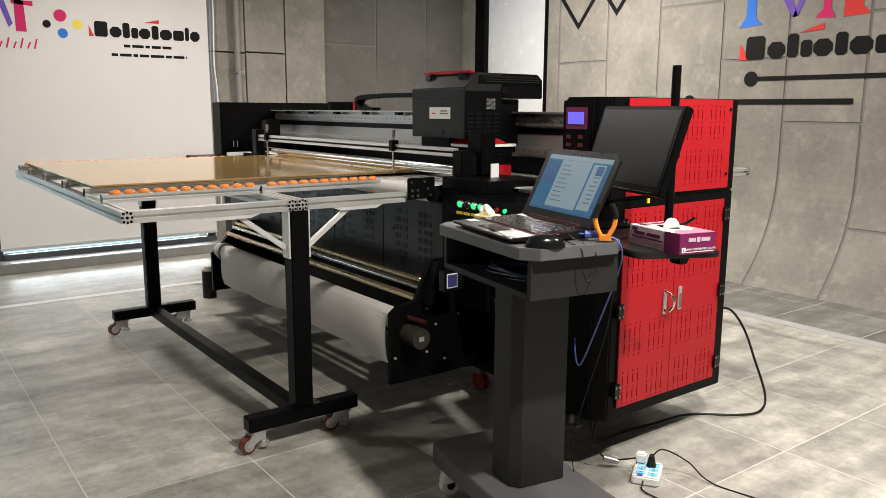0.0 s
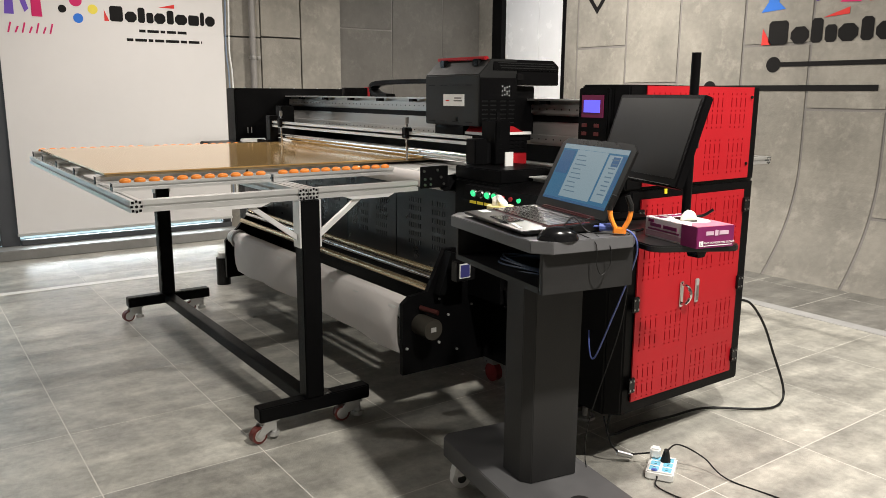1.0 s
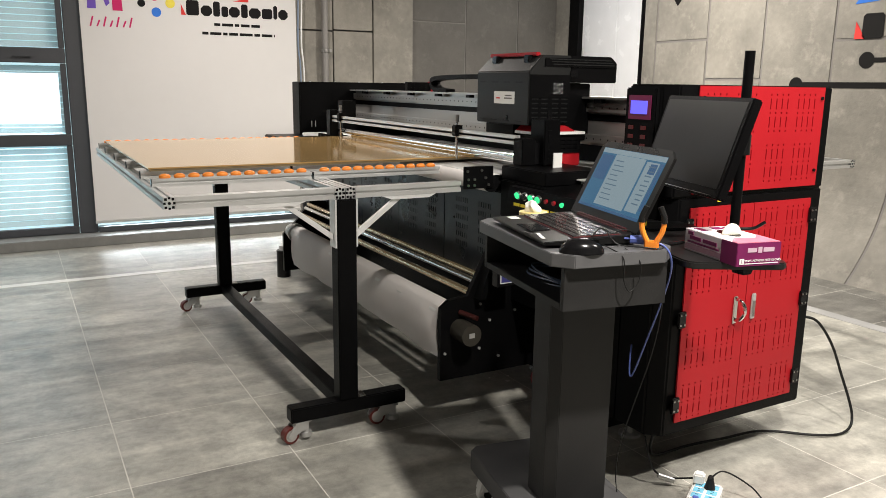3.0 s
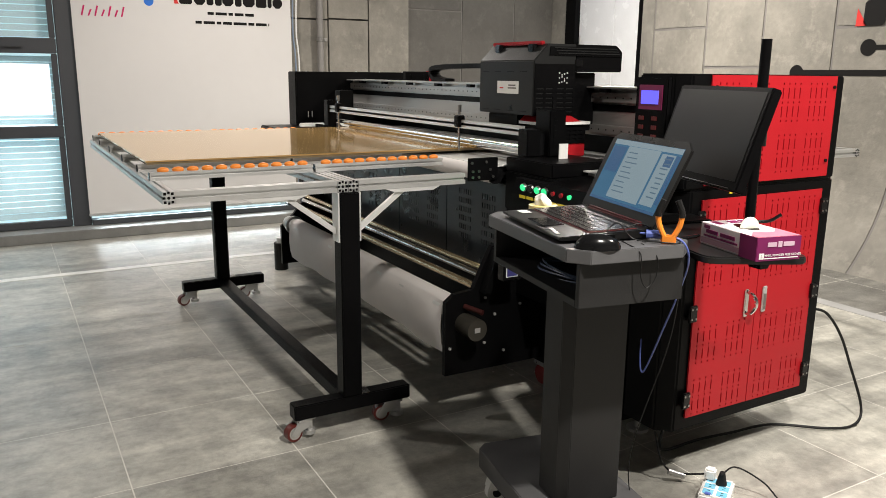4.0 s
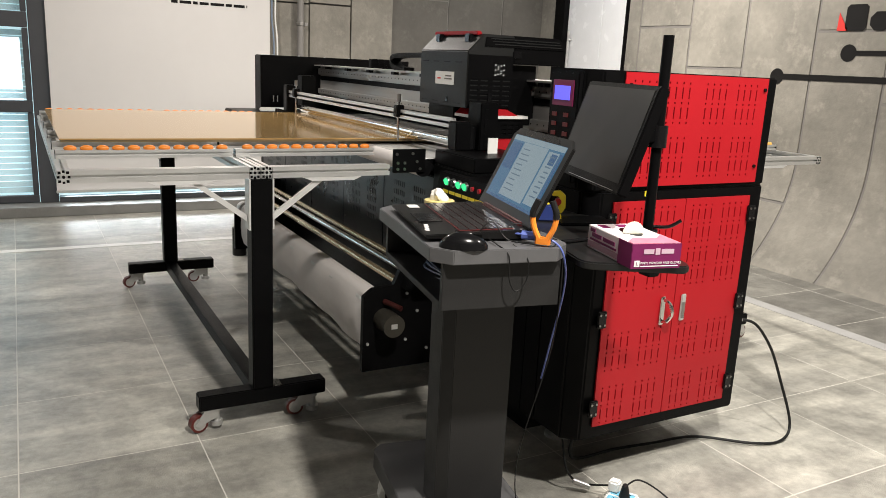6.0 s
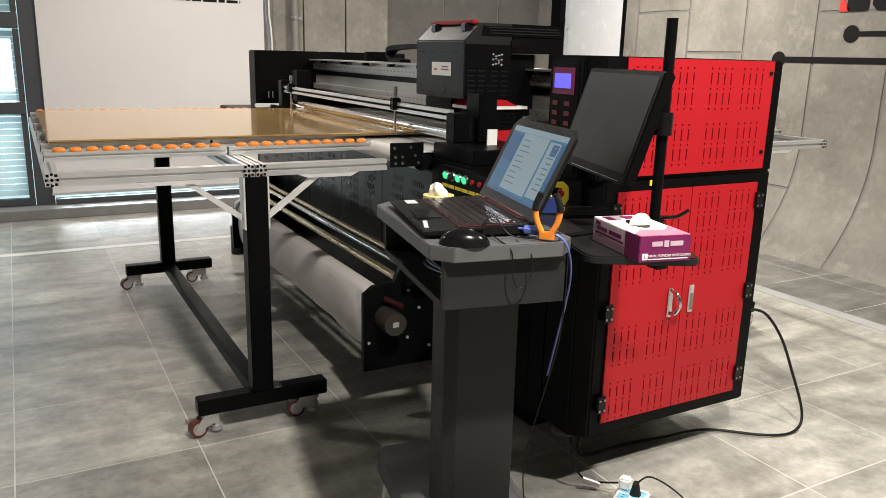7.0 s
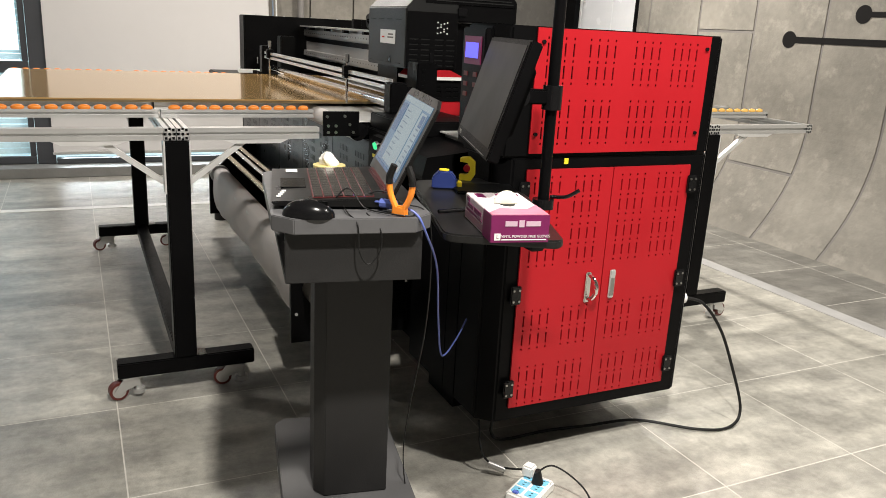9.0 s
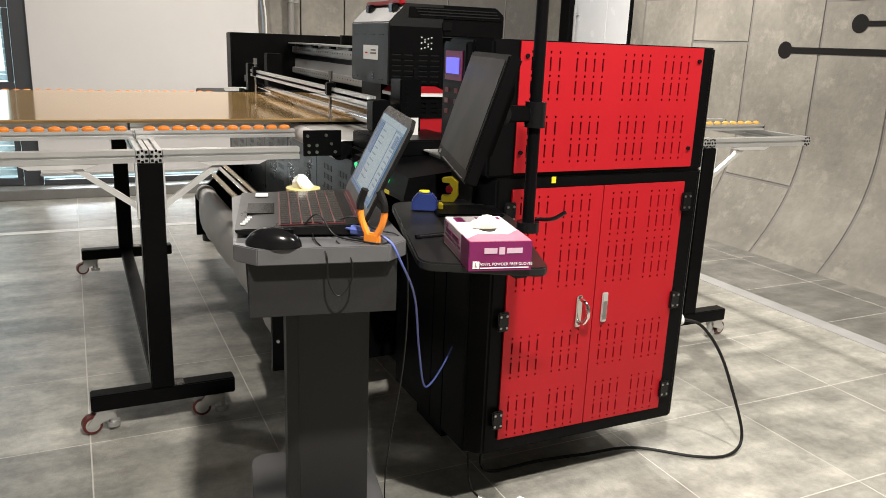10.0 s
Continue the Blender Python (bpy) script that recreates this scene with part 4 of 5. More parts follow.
def roller_table(label, at=(TX, TY, 0), side=1):
    t = thing("roller_table", label, "roller table", at, group="roller tables beside the printer")

    def lx(v):
        return side * (v - TX)

    def ly(v):
        return v - TY

    for y in (YN, 3.01):
        yy = ly(y)
        part("leg", box(lx(TX - 0.04), lx(TX + 0.04), yy - 0.035, yy + 0.035, 0.15, 0.976, 0.004), BLACK, t)
        part("foot_bar", box(lx(-1.125), lx(-0.622), yy - 0.032, yy + 0.032, 0.09, 0.15, 0.004), BLACK, t)
        part("foot_gusset", box(lx(TX + 0.04), lx(TX + 0.075), yy - 0.03, yy + 0.03, 0.15, 0.156), STEEL, t)
        for x in (-1.085, -0.7):
            caster(lx(x), yy, 0.089, t, (12 if x < -1 else -8) + (0 if side > 0 else 180))
        # pale struts from leg to rail
        for s in (-1, 1):
            part("strut_plate", box(lx(TX) + s * 0.041 - (0.006 if s < 0 else 0), lx(TX) + s * 0.041 + (0.006 if s > 0 else 0), yy - 0.03, yy + 0.03, 0.785, 0.976), ALU_WHITE, t, "pale aluminium leg plate")
            part("strut", prism([(lx(TX) + s * 0.05, 0.815), (lx(TX) + s * 0.05, 0.84), (lx(TX) + s * 0.235, 0.976), (lx(TX) + s * 0.265, 0.976)], yy - 0.008, yy + 0.012), ALU_WHITE, t, "pale diagonal strut")
            part("strut_shoe", prism([(lx(TX) + s * 0.16, 0.976), (lx(TX) + s * 0.40, 0.976), (lx(TX) + s * 0.37, 0.962), (lx(TX) + s * 0.2, 0.962)], yy - 0.02, yy + 0.02), ALU_WHITE, t)
    part("floor_bar", box(lx(TX - 0.03), lx(TX + 0.03), ly(YN) + 0.036, ly(3.01) - 0.036, 0.092, 0.147, 0.003), BLACK, t)
    for y in (YN, YF):
        part("side_rail", rail("x", lx(EX) + side * 0.021, lx(TX) - side * 0.044, ly(y), 0.9985, 0.04, 0.043), ALU, t)
        part("side_rail", rail("x", lx(TX) + side * 0.044, lx(IN), ly(y), 0.9985, 0.04, 0.043), ALU, t)
    def rail_end(x, y, z, parent):
        bm = bmesh.new()
        cyl((x, y, z), (x, y - 0.0008, z), 0.0055, bm, 10)
        for dx in (-0.0125, 0.0125):
            for dz in (-0.0145, 0.0145):
                box(x + dx - 0.0045, x + dx + 0.0045, y - 0.0008, y, z + dz - 0.0045, z + dz + 0.0045, bm=bm)
        for u in (-1, 1):
            box(x + u * 0.0165 - 0.004, x + u * 0.0165 + 0.004, y - 0.0008, y, z - 0.004, z + 0.004, bm=bm)
            box(x - 0.004, x + 0.004, y - 0.0008, y, z + u * 0.0185 - 0.004, z + u * 0.0185 + 0.004, bm=bm)
        part("rail_core", bm, BLACK, parent, "dark hollow core of the extrusion end")

    part("end_rail", rail("y", ly(YN) - 0.02, ly(YF) + 0.02, lx(EX), 0.9985, 0.04, 0.043, 1), ALU, t)
    rail_end(lx(EX), ly(YN) - 0.02, 0.9985, t)
    for x in (TX - 0.04, TX + 0.04):
        part("cross_rail", rail("y", ly(YN) - 0.02, ly(YF) + 0.02, lx(x) * 0.55, 0.9985, 0.04, 0.043), ALU, t)
        rail_end(lx(x) * 0.55, ly(YN) - 0.02, 0.9985, t)
    # bearers carrying the sheet, the two outer ones with orange rollers
    ys = (1.235, 1.52, 1.95, 2.4, 2.82, 3.14)
    for k, y in enumerate(ys):
        outer = k in (0, len(ys) - 1)
        for x0, x1 in ((EX - 0.01, TX - 0.03), (TX - 0.02, -0.3 if outer else IN)):
            b = part("bearer", rail("x", lx(x0), lx(x1), ly(y), 1.036, 0.03, 0.031), ALU, t)
            if outer:
                part("bearer_cap", box(lx(x0) - side * 0.002, lx(x0), ly(y) - 0.015, ly(y) + 0.015, 1.021, 1.051), BLACK_GLOSS, b)
                n = 11
                for i in range(n):
                    x = x0 + 0.05 + (x1 - x0 - 0.09) * i / (n - 1)
                    r = bmesh.new()
                    ball((lx(x), ly(y), 1.057), 0.018, r, 1.25, 0.8, 0.66, u=12, v=7)
                    # rear table takes the orange brightened by colour
                    part("roller", r, ORANGE if side > 0 else ORANGE_LIT, b, smooth=True)
            else:
                part("bearer_cap", box(lx(x0) - side * 0.002, lx(x0), ly(y) - 0.015, ly(y) + 0.015, 1.021, 1.051), CHARCOAL, b)
    return t


roller_table("aluminium roller table with orange rollers on a black wheeled frame")
roller_table("aluminium roller table behind the printer, rollers in a brightly lit orange", (1.603, TY - 0.015, 0), -1)

sh = thing("acrylic_sheet", "glossy gold acrylic sheet lying on the roller table", "sheet", (-0.7, 2.3, 1.062))
part("sheet", box(-0.82, 0.95, -0.83, 0.765, 0.0, 0.006), GOLD, sh)
part("under_sheet", box(-0.815, 0.945, -0.825, 0.76, -0.0095, -0.0005), GOLD_EDGE, sh, "brown protective underlay")

# ---------------------------------------------------------------- lectern
le = thing("lectern", "grey laminate lectern on white casters beside the printer", "lectern", (-0.612, -0.121, 0), -10)


def chamfered(x0, x1, y0, y1, c):
    return [(x0 + c, y0), (x1 - c, y0), (x1, y0 + c), (x1, y1 - c), (x1 - c, y1), (x0 + c, y1), (x0, y1 - c), (x0, y0 + c)]


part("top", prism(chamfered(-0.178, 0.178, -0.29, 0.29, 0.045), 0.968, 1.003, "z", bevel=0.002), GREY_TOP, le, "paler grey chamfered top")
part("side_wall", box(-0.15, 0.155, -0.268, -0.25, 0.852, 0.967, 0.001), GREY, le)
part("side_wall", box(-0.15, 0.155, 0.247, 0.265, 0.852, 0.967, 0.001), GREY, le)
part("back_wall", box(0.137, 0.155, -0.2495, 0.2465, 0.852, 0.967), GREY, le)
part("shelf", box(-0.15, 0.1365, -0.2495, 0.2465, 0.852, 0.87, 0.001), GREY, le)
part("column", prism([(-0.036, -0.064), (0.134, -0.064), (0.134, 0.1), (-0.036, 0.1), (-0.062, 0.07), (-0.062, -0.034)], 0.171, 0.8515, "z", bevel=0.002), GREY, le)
# base coloured lighter than the column to stand for lamplight falling on it
part("base", prism(chamfered(-0.145, 0.208, -0.34, 0.39, 0.03), 0.1, 0.17, "z", bevel=0.003), mat("lit_base_laminate", (0.075, 0.075, 0.077), 0.4, vary=0.1, scale=14, spec=0.3), le)
for x, y in ((-0.105, -0.27), (-0.105, 0.3), (0.165, -0.27), (0.165, 0.3)):
    c = part("caster", cyl((x, y - 0.014, 0.036), (x, y + 0.014, 0.036), 0.036, seg=24), WHITE, le, "white plastic caster", smooth=True)
    part("caster_cover", prism([(x - 0.035, 0.05), (x - 0.02, 0.1), (x + 0.035, 0.1), (x + 0.04, 0.06), (x, 0.045)], y - 0.023, y + 0.023, bevel=0.005), WHITE, c)
    part("caster_hub", cyl((x, y - 0.016, 0.036), (x, y + 0.016, 0.036), 0.017, seg=16), GREY, c)

# ---------------------------------------------------------------- shelf arm with pole and monitor
ar = thing("monitor_stand", "black tray shelf with a monitor pole fixed to the printer", "monitor stand", (-0.111, -0.284, 0.95))


def rounded(poly, r, n=5):
    out = []
    for i, p in enumerate(poly):
        a, b, c = Vector(poly[i - 1]), Vector(p), Vector(poly[(i + 1) % len(poly)])
        u, v = (a - b).normalized(), (c - b).normalized()
        s, e = b + u * r, b + v * r
        for k in range(n + 1):
            t = k / n
            out.append(tuple((1 - t) ** 2 * s + 2 * t * (1 - t) * b + t * t * e))
    return out


tray = rounded([(-0.475, -0.455), (-0.235, -0.585), (-0.06, -0.12), (-0.06, 0.13), (-0.31, 0.13)], 0.04)
part("tray", prism([(x + 0.111, y + 0.284) for x, y in tray], 0.0, 0.02, "z", bevel=0.004), mat("satin_black_tray", (0.012, 0.012, 0.012), 0.32, vary=0.15, spec=0.5), ar, "black tray with rounded corners", smooth=True)
part("tray_bracket", prism([(-0.13, -0.001), (-0.05, -0.001), (-0.08, -0.05), (-0.11, -0.05)], -0.14, -0.1, "y"), BLACK_GLOSS, ar)
part("pole", cyl((0, 0, 0.0201), (0, 0, 0.573), 0.0145, seg=24), BLACK, ar, smooth=True)
part("pole_collar", cyl((0, 0, 0.275), (0, 0, 0.335), 0.025, seg=24), BLACK_GLOSS, ar, smooth=True)
part("pole_foot", cyl((0, 0, 0.0205), (0, 0, 0.045), 0.028, seg=24), BLACK_GLOSS, ar, smooth=True)
part("clamp_lever", tube([(0.02, 0, 0.05), (0.05, -0.03, 0.055), (0.075, -0.05, 0.075)], 0.005), BLACK_GLOSS, ar)
part("arm", box(-0.10, 0.0, -0.012, 0.018, 0.288, 0.325, 0.004), BLACK, ar)
part("arm_joint", cyl((-0.1, -0.02, 0.306), (-0.1, 0.025, 0.306), 0.024, seg=20), BLACK_GLOSS, ar, smooth=True)

# monitor: middle of its face, tilted back and turned to the operator
mo = thing("monitor", "black flat computer monitor, switched off", "monitor", (-0.26, -0.227, 1.26))
mo.matrix_world = pose(-0.26, -0.227, 1.26, 0, 0, -17.9) @ pose(0, 0, 0, 0, 17.5, 0)
part("frame", box(0.0, 0.03, -0.234, 0.234, -0.14, 0.14, 0.004), BLACK, mo)
part("back_shell", prism([(0.03, -0.1), (0.055, -0.07), (0.055, 0.08), (0.03, 0.11)], -0.16, 0.16, "y"), BLACK, mo)
part("screen", box(-0.0015, 0.0, -0.219, 0.219, -0.113, 0.127), mat("matt_dark_screen", (0.006, 0.006, 0.006), 0.35, vary=0.05, spec=0.3), mo, "dark glossy screen")
part("chin_line", box(-0.0018, 0.0, -0.2, 0.12, -0.134, -0.1325), STEEL, mo)
part("maker_mark", box(-0.0018, 0.0, 0.17, 0.205, -0.132, -0.122), STEEL, mo)

# ---------------------------------------------------------------- laptop
la = thing("laptop", "black gaming laptop, open, with a lit screen", "laptop", (-0.641, -0.121, 1.003), -13)
LAPTOP = mat("black_laptop_shell", (0.007, 0.007, 0.007), 0.3, vary=0.08, spec=0.25)
KEY = mat("laptop_key", (0.03, 0.028, 0.028), 0.13, vary=0.08)
part("base", prism([(-0.13, 0.008), (-0.137, 0.018), (0.13, 0.028), (0.13, 0.004)], -0.2, 0.2, "y", bevel=0.002), LAPTOP, la)
part("touchpad", box(-0.115, -0.055, -0.06, 0.05, 0.0205, 0.0225), BLACK_GLOSS, la)
keys = [(r, c) for r in range(6) for c in range(17)]
kb = part("keyboard_bed", prism([(-0.045, 0.0228), (-0.045, 0.0238), (0.095, 0.0275), (0.095, 0.0265)], -0.18, 0.18, "y"), mat("keyboard_glow", (0.12, 0.02, 0.02), 0.4, vary=0.05), la, "dim red keyboard bed")
for r, c in keys:
    x, y = -0.042 + r * 0.023, -0.176 + c * 0.0208
    z = 0.0238 + (x + 0.045) * 0.026
    part("key", box(x, x + 0.02, y, y + 0.0182, z, z + 0.003), KEY, kb)
part("hinge_bar", box(0.118, 0.14, -0.15, 0.15, 0.02, 0.036, 0.005), mat("hinge_maroon", (0.07, 0.012, 0.014), 0.35, vary=0.05), la, "dark maroon hinge cover")
lid = part("lid", prism([(-0.205, 0.0), (0.205, 0.0), (0.205, 0.222), (0.178, 0.243), (-0.178, 0.243), (-0.205, 0.222)], 0.0, 0.009, "x", bevel=0.0015), LAPTOP, la, "black lid")
lid.matrix_local = pose(0.128, 0, 0.03, 0, 26, 0)


def screen_mat():
    """A lit desktop: blue ground, pale window with faint rows."""
    m = mat("lit_laptop_screen", (0.02, 0.02, 0.02), 0.2, vary=0)
    nt = m.node_tree
    b = nt.nodes["Principled BSDF"]
    b.inputs["Emission Color"].default_value = (0.05, 0.24, 0.45, 1)
    b.inputs["Emission Strength"].default_value = 0.42
    return m


def lit(name, colour, power):
    return mat(name, (0.02, 0.02, 0.02), 0.25, vary=0, emit=colour, power=power)


part("screen", box(-0.0012, 0.0, -0.178, 0.178, 0.03, 0.222), screen_mat(), lid, "lit screen with a pale window open")
pale, navy, mid = lit("lit_window_pale", (0.42, 0.58, 0.66), 0.42), lit("lit_picture_navy", (0.03, 0.14, 0.32), 0.5), lit("lit_line_grey", (0.12, 0.22, 0.32), 0.5)
for y0, y1, z0, z1, m in ((-0.155, -0.09, 0.05, 0.2, pale), (-0.08, 0.09, 0.045, 0.205, pale), (-0.178, 0.178, 0.206, 0.221, pale), (0.1, 0.17, 0.12, 0.2, navy), (-0.175, -0.16, 0.06, 0.2, navy), (-0.178, 0.178, 0.03, 0.038, navy)):
    part("window_area", box(-0.0018, -0.0012, y0, y1, z0, z1), m, lid)
for k in range(9):
    part("text_line", box(-0.0022, -0.0018, 0.03 - 0.01 * (k % 3), 0.075, 0.185 - k * 0.015, 0.188 - k * 0.015), mid, lid)
    part("text_line", box(-0.0022, -0.0018, -0.145, -0.11 - 0.008 * (k % 2), 0.185 - k * 0.014, 0.1885 - k * 0.014), mid, lid)
part("picture", box(-0.0022, -0.0018, -0.15, -0.115, 0.165, 0.195), navy, lid)
part("sticker", box(-0.1, -0.07, 0.13, 0.17, 0.0222, 0.0232), WHITE, la)
for k in range(4):
    part("sticker", box(-0.125 + k * 0.004, -0.115 + k * 0.004, -0.16 + k * 0.02, -0.148 + k * 0.02, 0.0198, 0.0212), WHITE, la)

# ---------------------------------------------------------------- small things on lectern and tray
mu = thing("mouse", "black glossy computer mouse on the lectern", "mouse", (-0.757, -0.357, 1.003), -30)
b = bmesh.new()
ball((0, 0, 0.0), 0.03, b, 2.05, 1.15, 1.22, 24, 14)
for v in b.verts:
    v.co.z = max(v.co.z, 0)
    v.co.x *= 1 - 0.1 * (v.co.x < 0)
part("shell", b, BLACK_GLOSS, mu, smooth=True)
part("scroll_wheel", cyl((0.025, -0.003, 0.026), (0.025, 0.003, 0.026), 0.009, seg=14), CHARCOAL, mu)
part("button_strip", box(0.0, 0.045, -0.001, 0.001, 0.022, 0.034), CHARCOAL, mu)

pl = thing("pliers", "orange and black handled pliers standing upright on the lectern", "pliers", (-0.56, -0.403, 1.003), 40)
for s in (-1, 1):
    part("handle", tube([(0, s * 0.012, 0.02), (0, s * 0.03, 0.06), (0, s * 0.033, 0.1), (0, s * 0.02, 0.135)], 0.0085), ORANGE, pl, "orange rubber handle", smooth=True)
    part("grip_tip", tube([(-0.001, s * 0.034, 0.085), (-0.001, s * 0.0325, 0.105), (-0.001, s * 0.02, 0.137)], 0.0095), RUBBER, pl, "black grip end", smooth=True)
part("jaw", box(-0.008, 0.008, -0.022, 0.022, 0.0, 0.028, 0.004), ORANGE, pl)
pl.scale = (0.85, 0.85, 0.82)

cu = thing("tape_roll", "yellow tape roll with crumpled white tissue in it", "tape roll", (-0.564, 0.12, 1.003))
bm = bmesh.new()
for a, b_, z0, z1 in ((0.045, 0.045, 0, 0.022),):
    cyl((0, 0, z0), (0, 0, z1), a, bm, 24)
part("roll", bm, mat("pale_yellow_tape", (0.75, 0.62, 0.25), 0.5), cu, smooth=True)
bm = bmesh.new()
bmesh.ops.create_icosphere(bm, subdivisions=3, radius=0.025)
for v in bm.verts:
    v.co *= 1 + 0.45 * noise.noise(v.co * 42) + 0.2 * noise.noise(v.co * 110)
    v.co.z = max(v.co.z * 1.05 + 0.03, 0.022)
part("tissue", bm, mat("crumpled_tissue", (0.75, 0.72, 0.66), 0.8), cu, "crumpled white tissue")

gl = thing("glove_box", "white and magenta cardboard glove box on the black tray", "glove box", (-0.3195, -0.452, 0.971), -12.5)
CARD = mat("white_card", (0.72, 0.66, 0.68), 0.45, vary=0.05, scale=12)
MAG = mat("magenta_card", (0.17, 0.012, 0.085), 0.4, vary=0.12, scale=20)
part("carton", box(-0.065, 0.065, -0.115, 0.115, 0, 0.06, 0.0015), CARD, gl)
part("end_print", box(-0.0652, 0.0652, -0.1165, -0.115, 0.0, 0.06), MAG, gl, "magenta printed end")
part("side_print", box(-0.0665, -0.065, -0.115, -0.05, 0.0, 0.06), MAG, gl)
part("side_print", box(-0.0665, -0.065, -0.05, 0.11, 0.006, 0.02), mat("mauve_print", (0.35, 0.2, 0.25), 0.5), gl)
part("top_print", prism([(-0.064, -0.114), (0.064, -0.114), (0.064, -0.02), (0.03, -0.06), (-0.03, -0.05), (-0.064, -0.09)], 0.0602, 0.0612, "z"), mat("pink_print", (0.6, 0.18, 0.25), 0.5, vary=0.2, scale=30), gl)
part("opening", prism([(0.022 * math.cos(a), 0.012 + 0.045 * math.sin(a)) for a in [2 * math.pi * k / 20 for k in range(20)]], 0.0603, 0.0615, "z"), BLACK, gl)
bm = bmesh.new()
ball((0.0, 0.0, 0.06), 0.03, bm, 1.0, 0.4, 1.0, 16, 10)
for v in bm.verts:
    v.co.z = max(v.co.z, 0.0616)
part("glove_tip", bm, mat("pale_vinyl_glove", (0.7, 0.68, 0.55), 0.4), gl, "pale vinyl glove sticking out", smooth=True)
for x0, x1, z0, z1, m in ((-0.035, -0.008, 0.036, 0.047, 0), (0.012, 0.045, 0.036, 0.047, 0), (-0.004, 0.008, 0.034, 0.049, 0)):
    part("print_bar", box(x0, x1, -0.1175, -0.1165, z0, z1), mat("pale_print", (0.55, 0.4, 0.48), 0.5), gl)
part("size_patch", box(-0.058, -0.044, -0.1175, -0.1165, 0.005, 0.02), WHITE, gl)


def text(body, size, parent, m, material, name="lettering"):
    cu_ = bpy.data.curves.new(name, "FONT")
    cu_.body, cu_.size, cu_.extrude, cu_.align_x, cu_.align_y = body, size, 0.0003, "CENTER", "CENTER"
    cu_.materials.append(material)
    ob = new(name, cu_)
    ob.parent = parent
    ob.matrix_local = m
    return ob


text("VINYL POWDER FREE GLOVES", 0.0082, gl, pose(0.0125, -0.1172, 0.0135, 90, 0, 0), WHITE)
text("L", 0.011, gl, pose(-0.051, -0.1178, 0.0125, 90, 0, 0), MAG)
for k, (y0, y1, z0, z1) in enumerate(((-0.03, 0.03, 0.034, 0.044), (0.04, 0.09, 0.034, 0.044), (-0.04, 0.1, 0.024, 0.029), (0.075, 0.1, 0.046, 0.055))):
    part("print_bar", box(-0.0665, -0.065, y0, y1, z0, z1), MAG, gl)
for y0, y1, x0, x1 in ((0.06, 0.1, -0.05, -0.03), (0.07, 0.1, 0.0, 0.03), (0.08, 0.1, 0.038, 0.055)):
    part("print_bar", box(x0, x1, y0, y1, 0.0602, 0.0612), MAG, gl)
part("rule_line", box(-0.042, 0.06, -0.1175, -0.1166, 0.005, 0.007), WHITE, gl)

tm = thing("tape_measure", "blue and yellow tape measure lying on the black tray", "tape measure", (-0.262, 0.002, 0.971), -25)
part("case", prism([(-0.035, 0), (0.035, 0), (0.035, 0.03), (0.018, 0.05), (-0.015, 0.052), (-0.035, 0.03)], -0.018, 0.018, "y", bevel=0.004), mat("navy_plastic", (0.02, 0.035, 0.15), 0.35), tm, smooth=True)
part("face", cyl((-0.002, 0, 0.051), (-0.002, 0, 0.054), 0.0145, seg=24), YELLOW, tm, "yellow label disc")
part("nose", box(0.035, 0.05, -0.014, 0.014, 0.002, 0.022, 0.003), YELLOW, tm, "yellow tape mouth")
es = thing("clamp", "yellow and red plastic clamp standing on the black tray", "clamp", (-0.146, 0.1, 0.971), -35)
part("jaw", prism(rounded([(-0.02, 0), (0.022, 0), (0.036, 0.022), (0.034, 0.07), (0.012, 0.088), (-0.022, 0.082), (-0.02, 0.068), (0.008, 0.066), (0.014, 0.05), (0.012, 0.026), (0.0, 0.02), (-0.022, 0.022)], 0.004, 3), -0.014, 0.014, "y"), YELLOW, es)
es.scale = (0.82, 0.82, 0.82)
part("pivot", cyl((0.006, -0.017, 0.045), (0.006, 0.017, 0.045), 0.013, seg=16), RED_DARK, es, "red pivot knob")
solo("tablet", box(-0.09, 0.09, -0.06, 0.06, 0, 0.008, 0.003), CHARCOAL, "thin dark grey tablet lying on the tray", "tablet", at=pose(-0.16, -0.05, 0.971, 0, 0, -15))
solo("pen", cyl((-0.05, 0, 0.006), (0.05, 0, 0.006), 0.005), BLACK_GLOSS, "black marker pen lying on the tray", "pen", at=pose(-0.36, -0.28, 0.971, 0, 0, 5))

for k in range(5):
    solo("paper_sheet", box(-0.06, 0.06, -0.085, 0.085, 0, 0.0012), PAPER, "loose white paper sheet on the side tray", "paper", group="papers on the side tray", at=pose(0.1 + 0.012 * k, 0.42, 1.0475 + 0.0016 * k, 0, 0, -20 + 9 * k))
solo("cable_grommet", cyl((0, 0, 0), (0, 0, 0.012), 0.035, seg=24), RUBBER, "round black rubber grommet on the lectern base", "grommet", at=pose(-0.62, -0.36, 0.1705))

# ---------------------------------------------------------------- cables
BLUE = mat("blue_data_cable", (0.1, 0.14, 0.42), 0.4, vary=0.08)
uc = thing("data_cable", "translucent blue data cable drooping from the lectern", "cable", (-0.56, -0.38, 1.003))


def rel(pts):
    return [(x + 0.56, y + 0.38, z - 1.003) for x, y, z in pts]


